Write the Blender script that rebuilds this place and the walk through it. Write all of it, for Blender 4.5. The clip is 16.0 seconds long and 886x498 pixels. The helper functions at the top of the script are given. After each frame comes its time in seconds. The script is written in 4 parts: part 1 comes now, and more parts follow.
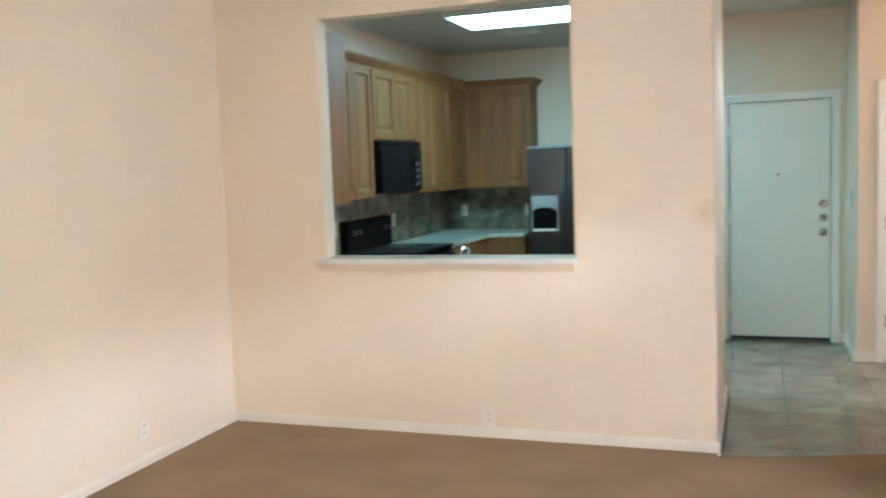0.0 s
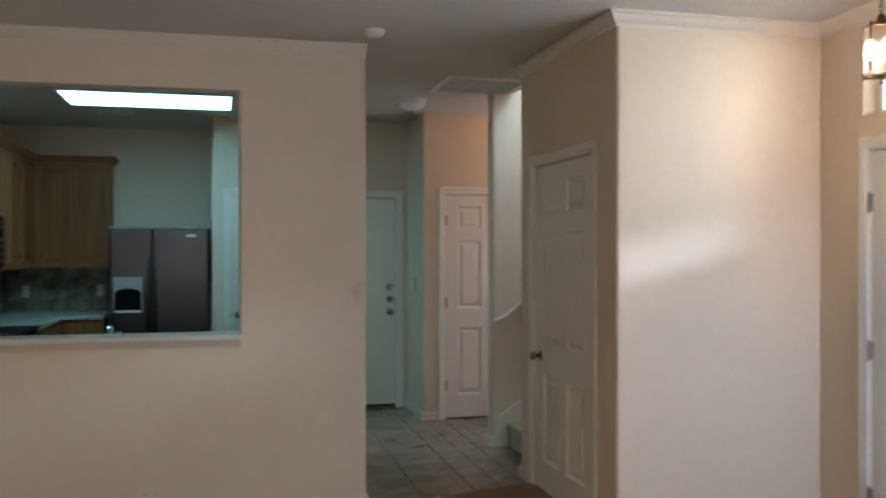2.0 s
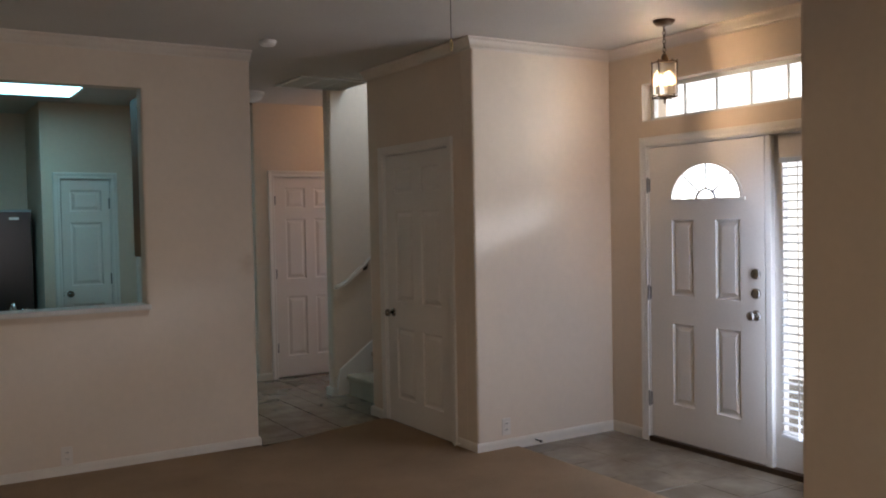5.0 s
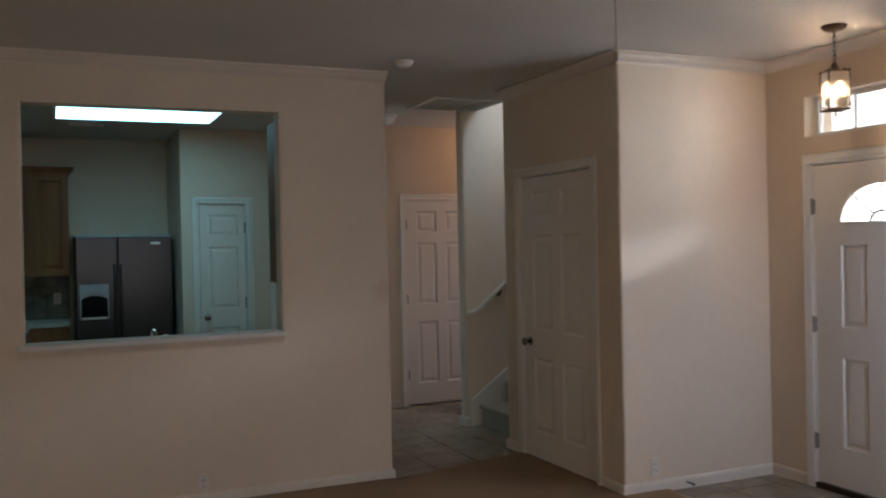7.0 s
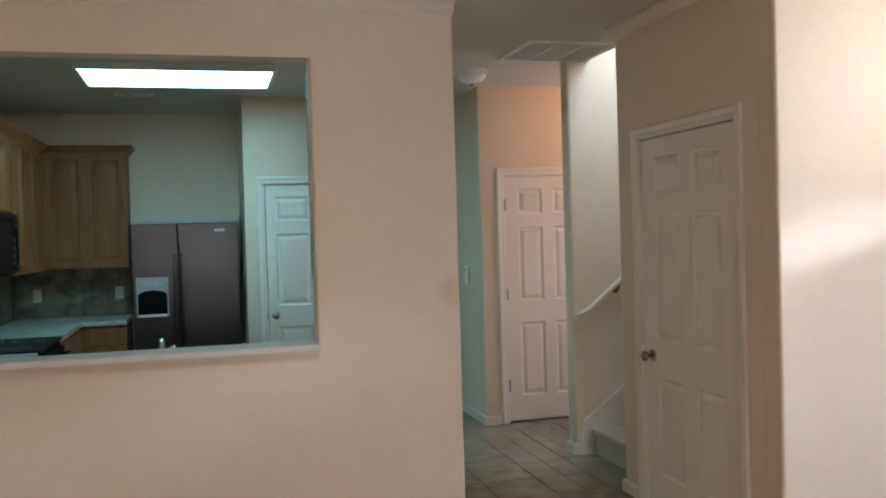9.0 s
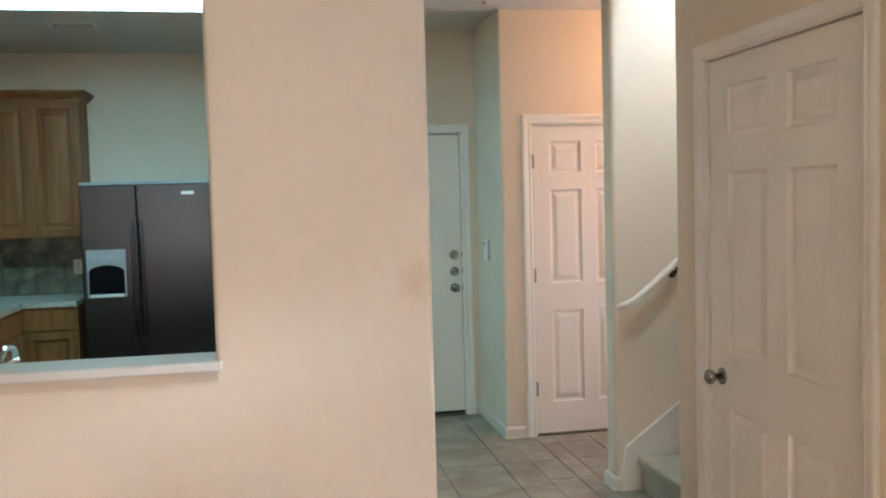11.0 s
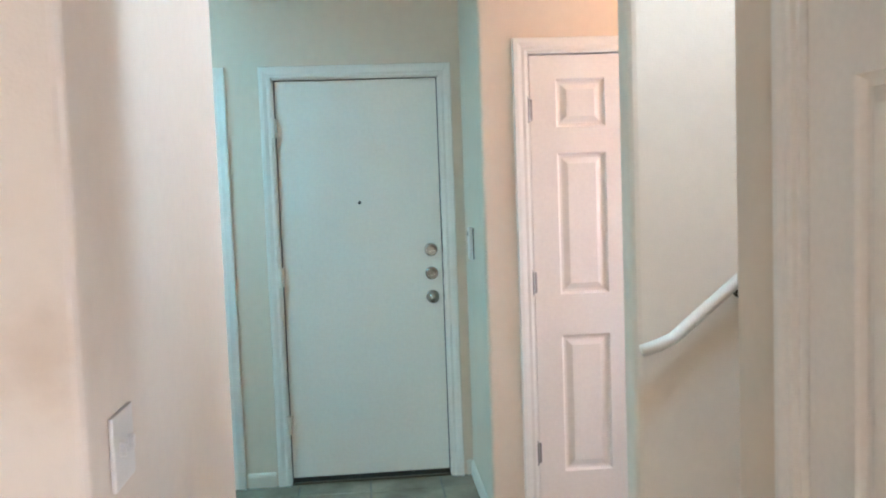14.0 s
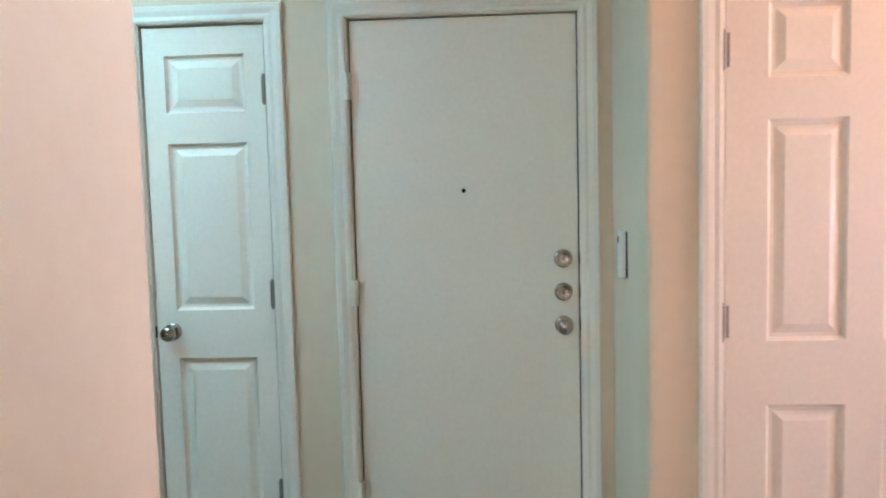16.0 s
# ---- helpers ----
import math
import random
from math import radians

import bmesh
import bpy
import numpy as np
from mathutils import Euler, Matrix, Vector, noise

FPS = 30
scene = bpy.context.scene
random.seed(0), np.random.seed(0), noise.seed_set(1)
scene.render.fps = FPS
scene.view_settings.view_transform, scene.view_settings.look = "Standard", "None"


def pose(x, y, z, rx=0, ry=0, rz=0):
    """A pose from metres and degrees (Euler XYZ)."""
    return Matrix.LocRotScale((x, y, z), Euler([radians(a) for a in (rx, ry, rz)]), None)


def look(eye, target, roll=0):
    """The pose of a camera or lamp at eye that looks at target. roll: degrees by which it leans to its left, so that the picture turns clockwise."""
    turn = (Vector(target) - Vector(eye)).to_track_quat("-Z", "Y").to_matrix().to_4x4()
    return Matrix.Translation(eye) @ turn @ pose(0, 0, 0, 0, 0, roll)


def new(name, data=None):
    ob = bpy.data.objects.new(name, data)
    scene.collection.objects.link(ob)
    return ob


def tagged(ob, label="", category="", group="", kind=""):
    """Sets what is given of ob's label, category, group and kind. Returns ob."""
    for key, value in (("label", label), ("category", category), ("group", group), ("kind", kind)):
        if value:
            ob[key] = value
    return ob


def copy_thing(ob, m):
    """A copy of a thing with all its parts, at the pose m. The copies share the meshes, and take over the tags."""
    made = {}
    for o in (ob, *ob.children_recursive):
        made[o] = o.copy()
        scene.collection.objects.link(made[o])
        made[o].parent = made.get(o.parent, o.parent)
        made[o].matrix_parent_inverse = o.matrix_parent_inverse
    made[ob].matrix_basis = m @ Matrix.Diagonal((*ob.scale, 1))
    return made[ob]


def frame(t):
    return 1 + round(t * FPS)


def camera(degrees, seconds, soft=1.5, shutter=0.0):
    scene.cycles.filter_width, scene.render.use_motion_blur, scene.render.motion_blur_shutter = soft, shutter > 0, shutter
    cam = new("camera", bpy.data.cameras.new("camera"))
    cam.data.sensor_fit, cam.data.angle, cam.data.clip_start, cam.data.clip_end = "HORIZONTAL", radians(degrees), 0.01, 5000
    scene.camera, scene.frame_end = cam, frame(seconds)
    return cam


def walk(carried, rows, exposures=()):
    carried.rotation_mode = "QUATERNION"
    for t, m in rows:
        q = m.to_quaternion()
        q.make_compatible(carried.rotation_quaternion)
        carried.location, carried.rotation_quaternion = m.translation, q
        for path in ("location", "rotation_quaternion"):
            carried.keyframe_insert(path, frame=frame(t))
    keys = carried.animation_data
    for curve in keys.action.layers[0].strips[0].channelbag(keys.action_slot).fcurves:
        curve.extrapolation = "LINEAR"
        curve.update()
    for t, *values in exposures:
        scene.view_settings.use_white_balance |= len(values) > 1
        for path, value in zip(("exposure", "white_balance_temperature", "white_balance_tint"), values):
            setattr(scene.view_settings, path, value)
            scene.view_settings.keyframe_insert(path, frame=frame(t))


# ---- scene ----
cam = camera(53.0, 16.0, soft=2.0, shutter=0.4)
PATH = [
    (0, (0.195, -0.908, 1.567), (-0.469, 0.97, 1.388), -2.1),
    (0.5, (0.001, -0.968, 1.533), (-0.38, 0.994, 1.453), -0.4),
    (1, (-0.303, -1.074, 1.542), (-0.408, 0.924, 1.526), 0.3),
    (1.5, (-0.571, -1.244, 1.535), (-0.407, 0.748, 1.47), -4.8),
    (2, (-0.821, -1.403, 1.565), (-0.346, 0.539, 1.559), -0.0),
    (2.5, (-1.117, -1.417, 1.585), (-0.359, 0.433, 1.521), -2.6),
    (3, (-1.393, -1.564, 1.566), (-0.405, 0.174, 1.531), -1.1),
    (5.5, (-2.195, -2.124, 1.581), (-1.147, -0.422, 1.513), -1.1),
    (6, (-2.207, -2.13, 1.588), (-1.184, -0.412, 1.538), -0.7),
    (6.5, (-2.173, -2.023, 1.575), (-1.208, -0.272, 1.532), -0.6),
    (7, (-2.103, -1.783, 1.597), (-1.295, 0.047, 1.586), -1.2),
    (7.5, (-1.962, -1.515, 1.592), (-1.206, 0.336, 1.566), -0.6),
    (8, (-1.694, -1.234, 1.596), (-1.056, 0.662, 1.585), -2.2),
    (8.5, (-1.493, -0.907, 1.563), (-0.926, 1.011, 1.529), -1.8),
    (9, (-1.261, -0.523, 1.594), (-0.747, 1.409, 1.555), -1.7),
    (11.5, (-0.353, 1.173, 1.564), (0.005, 3.135, 1.414), -1.5),
    (12, (-0.173, 1.504, 1.547), (0.182, 3.464, 1.371), -1.5),
    (12.5, (-0.035, 1.821, 1.561), (0.344, 3.777, 1.39), -2.1),
    (13, (0.207, 2.084, 1.532), (0.42, 4.069, 1.411), -4.6),
    (13.5, (0.343, 2.308, 1.486), (0.523, 4.295, 1.342), -4.5),
    (14, (0.399, 2.643, 1.512), (0.572, 4.629, 1.36), -2.1),
    (14.5, (0.427, 2.935, 1.518), (0.538, 4.924, 1.34), -1.7),
    (15, (0.504, 3.288, 1.509), (0.427, 5.284, 1.396), -2.4),
    (15.5, (0.513, 3.583, 1.498), (0.425, 5.575, 1.349), -0.4),
    (16, (0.5, 3.941, 1.508), (0.374, 5.929, 1.323), -1.5),
]
walk(cam, [(t, look(eye, target, roll)) for t, eye, target, roll in PATH],
     [(0, -0.2, 7270, 8), (0.5, -0.41, 7370, 8), (1, -0.8, 7370, 8), (1.5, -1.48, 7170, 10), (2, -1.8, 7120, 9), (2.5, -2.05, 7270, 11), (3, -2.4, 7370, 13), (5.5, -2.48, 7420, 14),
      (6, -2.48, 7420, 14), (7, -2.6, 7420, 14), (7.5, -2.22, 7470, 14), (8, -1.94, 7520, 13), (8.5, -1.64, 7520, 13), (9, -1.34, 7570, 13), (11.5, -0.45, 7670, 12), (12.5, -0.2, 7420, 11), (13.5, -0.1, 6950, 11), (14.5, -0.22, 6650, 10), (15, -0.28, 6900, 13), (15.5, -0.3, 7450, 18), (16, -0.35, 8150, 24)])

# ---------------------------------------------------------------- light
FX, FO = 2.335, 2.442  # inner face of the entry wall; hinge side of the front door
world = bpy.data.worlds.new("world")
scene.world = world
world.use_nodes = True
wn, wl = world.node_tree.nodes, world.node_tree.links
sky = wn.new("ShaderNodeTexSky")
sky.sky_type, sky.sun_disc = "NISHITA", False
sky.sun_elevation, sky.sun_rotation = radians(55), radians(200)
wl.new(sky.outputs["Color"], wn["Background"].inputs["Color"])
wn["Background"].inputs["Strength"].default_value = 0.1


def lamp(name, kind, m, energy, color, **more):
    data = bpy.data.lights.new(name, kind)
    data.energy, data.color = energy, color
    if "size" in more and kind == "AREA":
        data.shape, data.size, data.size_y = "RECTANGLE", more["size"][0], more["size"][1]
    elif "size" in more:
        data.shadow_soft_size = more["size"]
    ob = new(name, data)
    ob.matrix_basis = m
    return ob


sun = bpy.data.lights.new("sun", "SUN")
sun.energy, sun.angle, sun.color = 3.0, radians(0.5), (1.0, 0.95, 0.87)
new("sun", sun).matrix_basis = look((0, 0, 30), (8.0, 14.0, 0))
# daylight outside the patio window, stairwell windows and front openings, sidelight excepted
lamp("patio_daylight", "AREA", look((-0.95, -3.99, 1.08), (-1.9, 4, 0.55)), 6.0, (0.66, 0.80, 1.0), size=(2.6, 1.9)).data.spread = radians(80)
# two fill lamps at added upper windows brighten the stair wall
lamp("stair_fill", "AREA", look((5.17, 4.8, 4.15), (2.0, 4.8, 4.1)), 520, (0.47, 0.70, 1.0), size=(0.66, 1.4))
lamp("landing_fill", "AREA", look((2.45, 4.235, 4.25), (2.45, 6, 4.1)), 590, (0.47, 0.70, 1.0), size=(1.3, 1.3))
# fill lamp added inside the room before the blind, turned to the closet wall
lamp("sidelight_fill", "AREA", look((FX - .14, 1.227, 1.07), (FX - .74, 2.267, 0.95)), 60, (0.52, 0.68, 1.0), size=(0.27, 1.68))
lamp("transom_daylight", "AREA", look((FX + .21, 1.772, 2.36), (0, 1.772, 2.36)), 120, (0.76, 0.86, 1.0), size=(1.37, 0.23))
lamp("fanlight_daylight", "AREA", look((FX + .11, 1.933, 1.80), (0, 1.933, 1.80)), 15, (0.76, 0.86, 1.0), size=(0.54, 0.24))
# cool fill lamp added in the unseen alcove wall to brighten door_1
lamp("alcove_fill", "AREA", look((2.985, 5.87, 1.35), (1.5, 5.95, 1.1)), 38, (0.60, 0.66, 1.0), size=(0.62, 1.2))
# long softbox added beyond the porch; throws the bright wedge on the closet wall
lamp("street_softbox", "AREA", look((8.0, -2.5, 3.28), (0, -2.5, 3.28)), 9000, (0.57, 0.73, 1.0), size=(9.0, 0.65))
# lamps of the place
lamp("fan_light", "AREA", look((-0.50, 0.46, 2.345), (-0.50, 0.46, 0)), 13.5, (1.0, 0.74, 0.40), size=(0.17, 0.17))
lamp("pendant_light", "POINT", pose(1.925, 1.87, 2.40), 74, (1.0, 0.76, 0.54), size=0.018)
lamp("alcove_light", "POINT", pose(2.02, 5.98, 2.52), 18, (1.0, 0.66, 0.40), size=0.1)


# ---------------------------------------------------------------- helpers
from math import pi, sin, cos, tan, radians as rad

CEIL = 2.77
LEFT, REAR = -2.95, -3.8


def mesh_of(name, bm):
    me = bpy.data.meshes.new(name)
    bm.normal_update()
    bm.to_mesh(me)
    bm.free()
    return me


def part(name, bm, material, parent=None, label="", smooth=False, m=None):
    """Links a bmesh as one mesh object under a thing or a part."""
    me = mesh_of(name, bm)
    me.materials.append(material)
    if smooth:
        for p in me.polygons:
            p.use_smooth = True
    ob = new(name, me)
    if m is not None:
        ob.matrix_basis = m
    if parent is not None:
        ob.parent = parent
    if label:
        ob["label"] = label
    return ob


def empty(name, m, label="", category="", group="", kind=""):
    ob = new(name)
    ob.matrix_basis = m
    return tagged(ob, label, category, group, kind)


def box(bm, x0, x1, y0, y1, z0, z1, bevel=0.0, segments=2):
    tmp = bmesh.new()
    bmesh.ops.create_cube(tmp, size=1.0)
    for v in tmp.verts:
        v.co = Vector((x0 + (v.co.x + .5) * (x1 - x0), y0 + (v.co.y + .5) * (y1 - y0), z0 + (v.co.z + .5) * (z1 - z0)))
    if bevel:
        bmesh.ops.bevel(tmp, geom=tmp.edges[:], offset=bevel, segments=segments, profile=0.6, affect="EDGES")
    append(bm, tmp)
    return bm


def append(bm, tmp, m=None):
    if m is not None:
        tmp.transform(m)
    me = bpy.data.meshes.new("tmp")
    tmp.to_mesh(me)
    tmp.free()
    bm.from_mesh(me)
    bpy.data.meshes.remove(me)


def boxed(*a, **k):
    return box(bmesh.new(), *a, **k)


def lathe(profile, n=24, cap=True):
    """A turned body round z from (radius, z) rows."""
    bm = bmesh.new()
    rings = []
    for r, z in profile:
        rings.append([bm.verts.new((r * cos(2 * pi * i / n), r * sin(2 * pi * i / n), z)) for i in range(n)])
    for a, b in zip(rings, rings[1:]):
        for i in range(n):
            bm.faces.new((a[i], a[(i + 1) % n], b[(i + 1) % n], b[i]))
    if cap:
        bm.faces.new(list(reversed(rings[0])))
        bm.faces.new(rings[-1])
    bmesh.ops.recalc_face_normals(bm, faces=bm.faces[:])
    return bm


def tube(points, r, n=10, bm=None):
    """A round bar along points."""
    bm = bm or bmesh.new()
    pts = [Vector(p) for p in points]
    rings = []
    up = Vector((0.13, 0.21, 0.97))
    for i, p in enumerate(pts):
        d = (pts[min(i + 1, len(pts) - 1)] - pts[max(i - 1, 0)]).normalized()
        a = d.cross(up)
        if a.length < 0.05:
            a = d.cross(Vector((1, 0, 0)))
        a.normalize()
        b = d.cross(a)
        rings.append([bm.verts.new(p + r * (cos(2 * pi * k / n) * a + sin(2 * pi * k / n) * b)) for k in range(n)])
    for a, b in zip(rings, rings[1:]):
        for k in range(n):
            bm.faces.new((a[k], a[(k + 1) % n], b[(k + 1) % n], b[k]))
    bm.faces.new(list(reversed(rings[0])))
    bm.faces.new(rings[-1])
    bmesh.ops.recalc_face_normals(bm, faces=bm.faces[:])
    return bm


def cells(u0, u1, v0, v1, w0, w1, holes, place):
    """A plate with rectangular holes through it; place maps (u, v, w) to the world."""
    us = sorted({u0, u1, *[h[i] for h in holes for i in (0, 1) if u0 < h[i] < u1]})
    vs = sorted({v0, v1, *[h[i] for h in holes for i in (2, 3) if v0 < h[i] < v1]})
    solid = {}
    for i in range(len(us) - 1):
        for j in range(len(vs) - 1):
            cu, cv = (us[i] + us[i + 1]) / 2, (vs[j] + vs[j + 1]) / 2
            solid[i, j] = not any(h[0] < cu < h[1] and h[2] < cv < h[3] for h in holes)
    bm, seen = bmesh.new(), {}

    def vert(u, v, w):
        if (u, v, w) not in seen:
            seen[u, v, w] = bm.verts.new(place(u, v, w))
        return seen[u, v, w]
    for (i, j), s in solid.items():
        if not s:
            continue
        a, b, c, d = us[i], us[i + 1], vs[j], vs[j + 1]
        for w in (w0, w1):
            bm.faces.new([vert(a, c, w), vert(b, c, w), vert(b, d, w), vert(a, d, w)])
        for di, dj, e in ((-1, 0, ((a, c), (a, d))), (1, 0, ((b, c), (b, d))), (0, -1, ((a, c), (b, c))), (0, 1, ((a, d), (b, d)))):
            if not solid.get((i + di, j + dj), False):
                (p, q) = e
                bm.faces.new([vert(*p, w0), vert(*q, w0), vert(*q, w1), vert(*p, w1)])
    bmesh.ops.recalc_face_normals(bm, faces=bm.faces[:])
    return bm


def rounded(bm, r, segments=3, test=None):
    edges = [e for e in bm.edges if len(e.link_faces) == 2 and e.calc_face_angle(0) > 1.0 and (test is None or test(e))]
    bmesh.ops.bevel(bm, geom=edges, offset=r, segments=segments, profile=0.5, affect="EDGES", clamp_overlap=True)
    return bm


def wall_x(name, y0, y1, x0, x1, z0, z1, holes=(), r=0.0, corners=(), mat=None, label="painted plaster wall with orange-peel texture"):
    """A wall along x, from y0 to y1 thick; holes as (x0, x1, z0, z1)."""
    bm = cells(x0, x1, z0, z1, y0, y1, holes, lambda u, v, w: (u, w, v))
    if r:
        rounded(bm, r, test=lambda e: abs(e.verts[0].co.z - e.verts[1].co.z) > .05 and any(abs(e.verts[0].co.x - a) + abs(e.verts[0].co.y - b) < .01 for a, b in corners))
    return tagged(part(name, bm, mat or PAINT), label, "wall", kind="structure")


def wall_y(name, x0, x1, y0, y1, z0, z1, holes=(), r=0.0, corners=(), mat=None, label="painted plaster wall with orange-peel texture"):
    """A wall along y, from x0 to x1 thick; holes as (y0, y1, z0, z1)."""
    bm = cells(y0, y1, z0, z1, x0, x1, holes, lambda u, v, w: (w, u, v))
    if r:
        rounded(bm, r, test=lambda e: abs(e.verts[0].co.z - e.verts[1].co.z) > .05 and any(abs(e.verts[0].co.x - a) + abs(e.verts[0].co.y - b) < .01 for a, b in corners))
    return tagged(part(name, bm, mat or PAINT), label, "wall", kind="structure")


def run(points, profile):
    """Sweeps a profile of (out, z) along a line on plan; out is to the left of the way, corners mitred, ends closed."""
    pts = [Vector(p) for p in points]
    bm, rings = bmesh.new(), []
    for i, p in enumerate(pts):
        d0 = (pts[i] - pts[i - 1]).normalized() if i else None
        d1 = (pts[i + 1] - pts[i]).normalized() if i < len(pts) - 1 else None
        n0 = Vector((-d0.y, d0.x)) if d0 else None
        n1 = Vector((-d1.y, d1.x)) if d1 else None
        if n0 is None or n1 is None:
            n = n0 or n1
        else:
            n = (n0 + n1) / (1 + n0.dot(n1))
        rings.append([bm.verts.new((p.x + n.x * o, p.y + n.y * o, z)) for o, z in profile])
    k = len(profile)
    for a, b in zip(rings, rings[1:]):
        for i in range(k):
            bm.faces.new((a[i], a[(i + 1) % k], b[(i + 1) % k], b[i]))
    bm.faces.new(list(reversed(rings[0])))
    bm.faces.new(rings[-1])
    bmesh.ops.recalc_face_normals(bm, faces=bm.faces[:])
    return bm


# ---------------------------------------------------------------- materials
def material(name, color, rough=0.6, metal=0.0, noise=0.06, scale=3.0, bump=0.0, bump_scale=200.0, spec=0.5, fine=0.03, fine_scale=60.0, vary=0.0, distance=0.002):
    """A surface with variation at two scales and fine relief."""
    m = bpy.data.materials.new(name)
    m.use_nodes = True
    n, l = m.node_tree.nodes, m.node_tree.links
    b = n["Principled BSDF"]
    b.inputs["Roughness"].default_value, b.inputs["Metallic"].default_value = rough, metal
    b.inputs["Specular IOR Level"].default_value = spec
    co = n.new("ShaderNodeTexCoord")
    last = None
    for s, k, detail in ((scale, noise, 4), (fine_scale, fine, 3)):
        t = n.new("ShaderNodeTexNoise")
        t.inputs["Scale"].default_value, t.inputs["Detail"].default_value = s, detail
        l.new(co.outputs["Object"], t.inputs["Vector"])
        r = n.new("ShaderNodeMapRange")
        r.inputs["From Min"].default_value, r.inputs["From Max"].default_value = 0.25, 0.75
        r.inputs["To Min"].default_value, r.inputs["To Max"].default_value = 1 - k, 1 + k
        l.new(t.outputs["Fac"], r.inputs["Value"])
        if last is None:
            last = r.outputs["Result"]
        else:
            mul = n.new("ShaderNodeMath")
            mul.operation = "MULTIPLY"
            l.new(last, mul.inputs[0])
            l.new(r.outputs["Result"], mul.inputs[1])
            last = mul.outputs[0]
    if vary:
        oi = n.new("ShaderNodeObjectInfo")
        r = n.new("ShaderNodeMapRange")
        r.inputs["To Min"].default_value, r.inputs["To Max"].default_value = 1 - vary, 1 + vary
        l.new(oi.outputs["Random"], r.inputs["Value"])
        mul = n.new("ShaderNodeMath")
        mul.operation = "MULTIPLY"
        l.new(last, mul.inputs[0])
        l.new(r.outputs["Result"], mul.inputs[1])
        last = mul.outputs[0]
    sc = n.new("ShaderNodeVectorMath")
    sc.operation = "SCALE"
    sc.inputs[0].default_value = color
    l.new(last, sc.inputs["Scale"])
    l.new(sc.outputs["Vector"], b.inputs["Base Color"])
    if bump:
        t = n.new("ShaderNodeTexNoise")
        t.inputs["Scale"].default_value, t.inputs["Detail"].default_value = bump_scale, 3
        l.new(co.outputs["Object"], t.inputs["Vector"])
        bp = n.new("ShaderNodeBump")
        bp.inputs["Strength"].default_value, bp.inputs["Distance"].default_value = bump, distance
        l.new(t.outputs["Fac"], bp.inputs["Height"])
        l.new(bp.outputs["Normal"], b.inputs["Normal"])
    return m


def wood(name, dark, light, rough=0.52):
    m = bpy.data.materials.new(name)
    m.use_nodes = True
    n, l = m.node_tree.nodes, m.node_tree.links
    b = n["Principled BSDF"]
    b.inputs["Roughness"].default_value = rough
    co, mp = n.new("ShaderNodeTexCoord"), n.new("ShaderNodeMapping")
    mp.inputs["Scale"].default_value = (9, 9, 0.7)
    oi = n.new("ShaderNodeObjectInfo")
    l.new(co.outputs["Object"], mp.inputs["Vector"])
    add = n.new("ShaderNodeVectorMath")
    l.new(mp.outputs["Vector"], add.inputs[0])
    l.new(oi.outputs["Random"], add.inputs[1])
    t = n.new("ShaderNodeTexNoise")
    t.inputs["Scale"].default_value, t.inputs["Detail"].default_value, t.inputs["Distortion"].default_value = 2.2, 6, 0.7
    l.new(add.outputs["Vector"], t.inputs["Vector"])
    g = n.new("ShaderNodeTexNoise")
    g.inputs["Scale"].default_value, g.inputs["Detail"].default_value = 14, 4
    l.new(add.outputs["Vector"], g.inputs["Vector"])
    mix = n.new("ShaderNodeMath")
    mix.operation = "MULTIPLY_ADD"
    mix.inputs[1].default_value = 0.35
    l.new(g.outputs["Fac"], mix.inputs[0])
    l.new(t.outputs["Fac"], mix.inputs[2])
    ramp = n.new("ShaderNodeValToRGB")
    ramp.color_ramp.elements[0].position, ramp.color_ramp.elements[0].color = 0.45, (*dark, 1)
    ramp.color_ramp.elements[1].position, ramp.color_ramp.elements[1].color = 0.85, (*light, 1)
    l.new(mix.outputs[0], ramp.inputs["Fac"])
    l.new(ramp.outputs["Color"], b.inputs["Base Color"])
    bp = n.new("ShaderNodeBump")
    bp.inputs["Strength"].default_value, bp.inputs["Distance"].default_value = 0.15, 0.001
    l.new(g.outputs["Fac"], bp.inputs["Height"])
    l.new(bp.outputs["Normal"], b.inputs["Normal"])
    return m


def stone(name, a, c, rough=0.4, scale=6.0, vary=0.12, bump=0.1):
    """Mottled stone or ceramic between two colours, varied from piece to piece."""
    m = material(name, (1, 1, 1), rough, vary=vary, noise=0.1, scale=14, bump=bump, bump_scale=40)
    n, l = m.node_tree.nodes, m.node_tree.links
    co = n.new("ShaderNodeNewGeometry")
    t = n.new("ShaderNodeTexNoise")
    t.inputs["Scale"].default_value, t.inputs["Detail"].default_value, t.inputs["Distortion"].default_value = scale, 5, 0.45
    l.new(co.outputs["Position"], t.inputs["Vector"])
    ramp = n.new("ShaderNodeValToRGB")
    ramp.color_ramp.elements[0].position, ramp.color_ramp.elements[0].color = 0.35, (*a, 1)
    ramp.color_ramp.elements[1].position, ramp.color_ramp.elements[1].color = 0.68, (*c, 1)
    l.new(t.outputs["Fac"], ramp.inputs["Fac"])
    for k in n:
        if k.type == "VECT_MATH" and k.operation == "SCALE":
            l.new(ramp.outputs["Color"], k.inputs[0])
    return m


def glow(name, color, strength):
    m = bpy.data.materials.new(name)
    m.use_nodes = True
    n, l = m.node_tree.nodes, m.node_tree.links
    n.remove(n["Principled BSDF"])
    e = n.new("ShaderNodeEmission")
    e.inputs["Color"].default_value, e.inputs["Strength"].default_value = (*color, 1), strength
    l.new(e.outputs[0], n["Material Output"].inputs["Surface"])
    return m


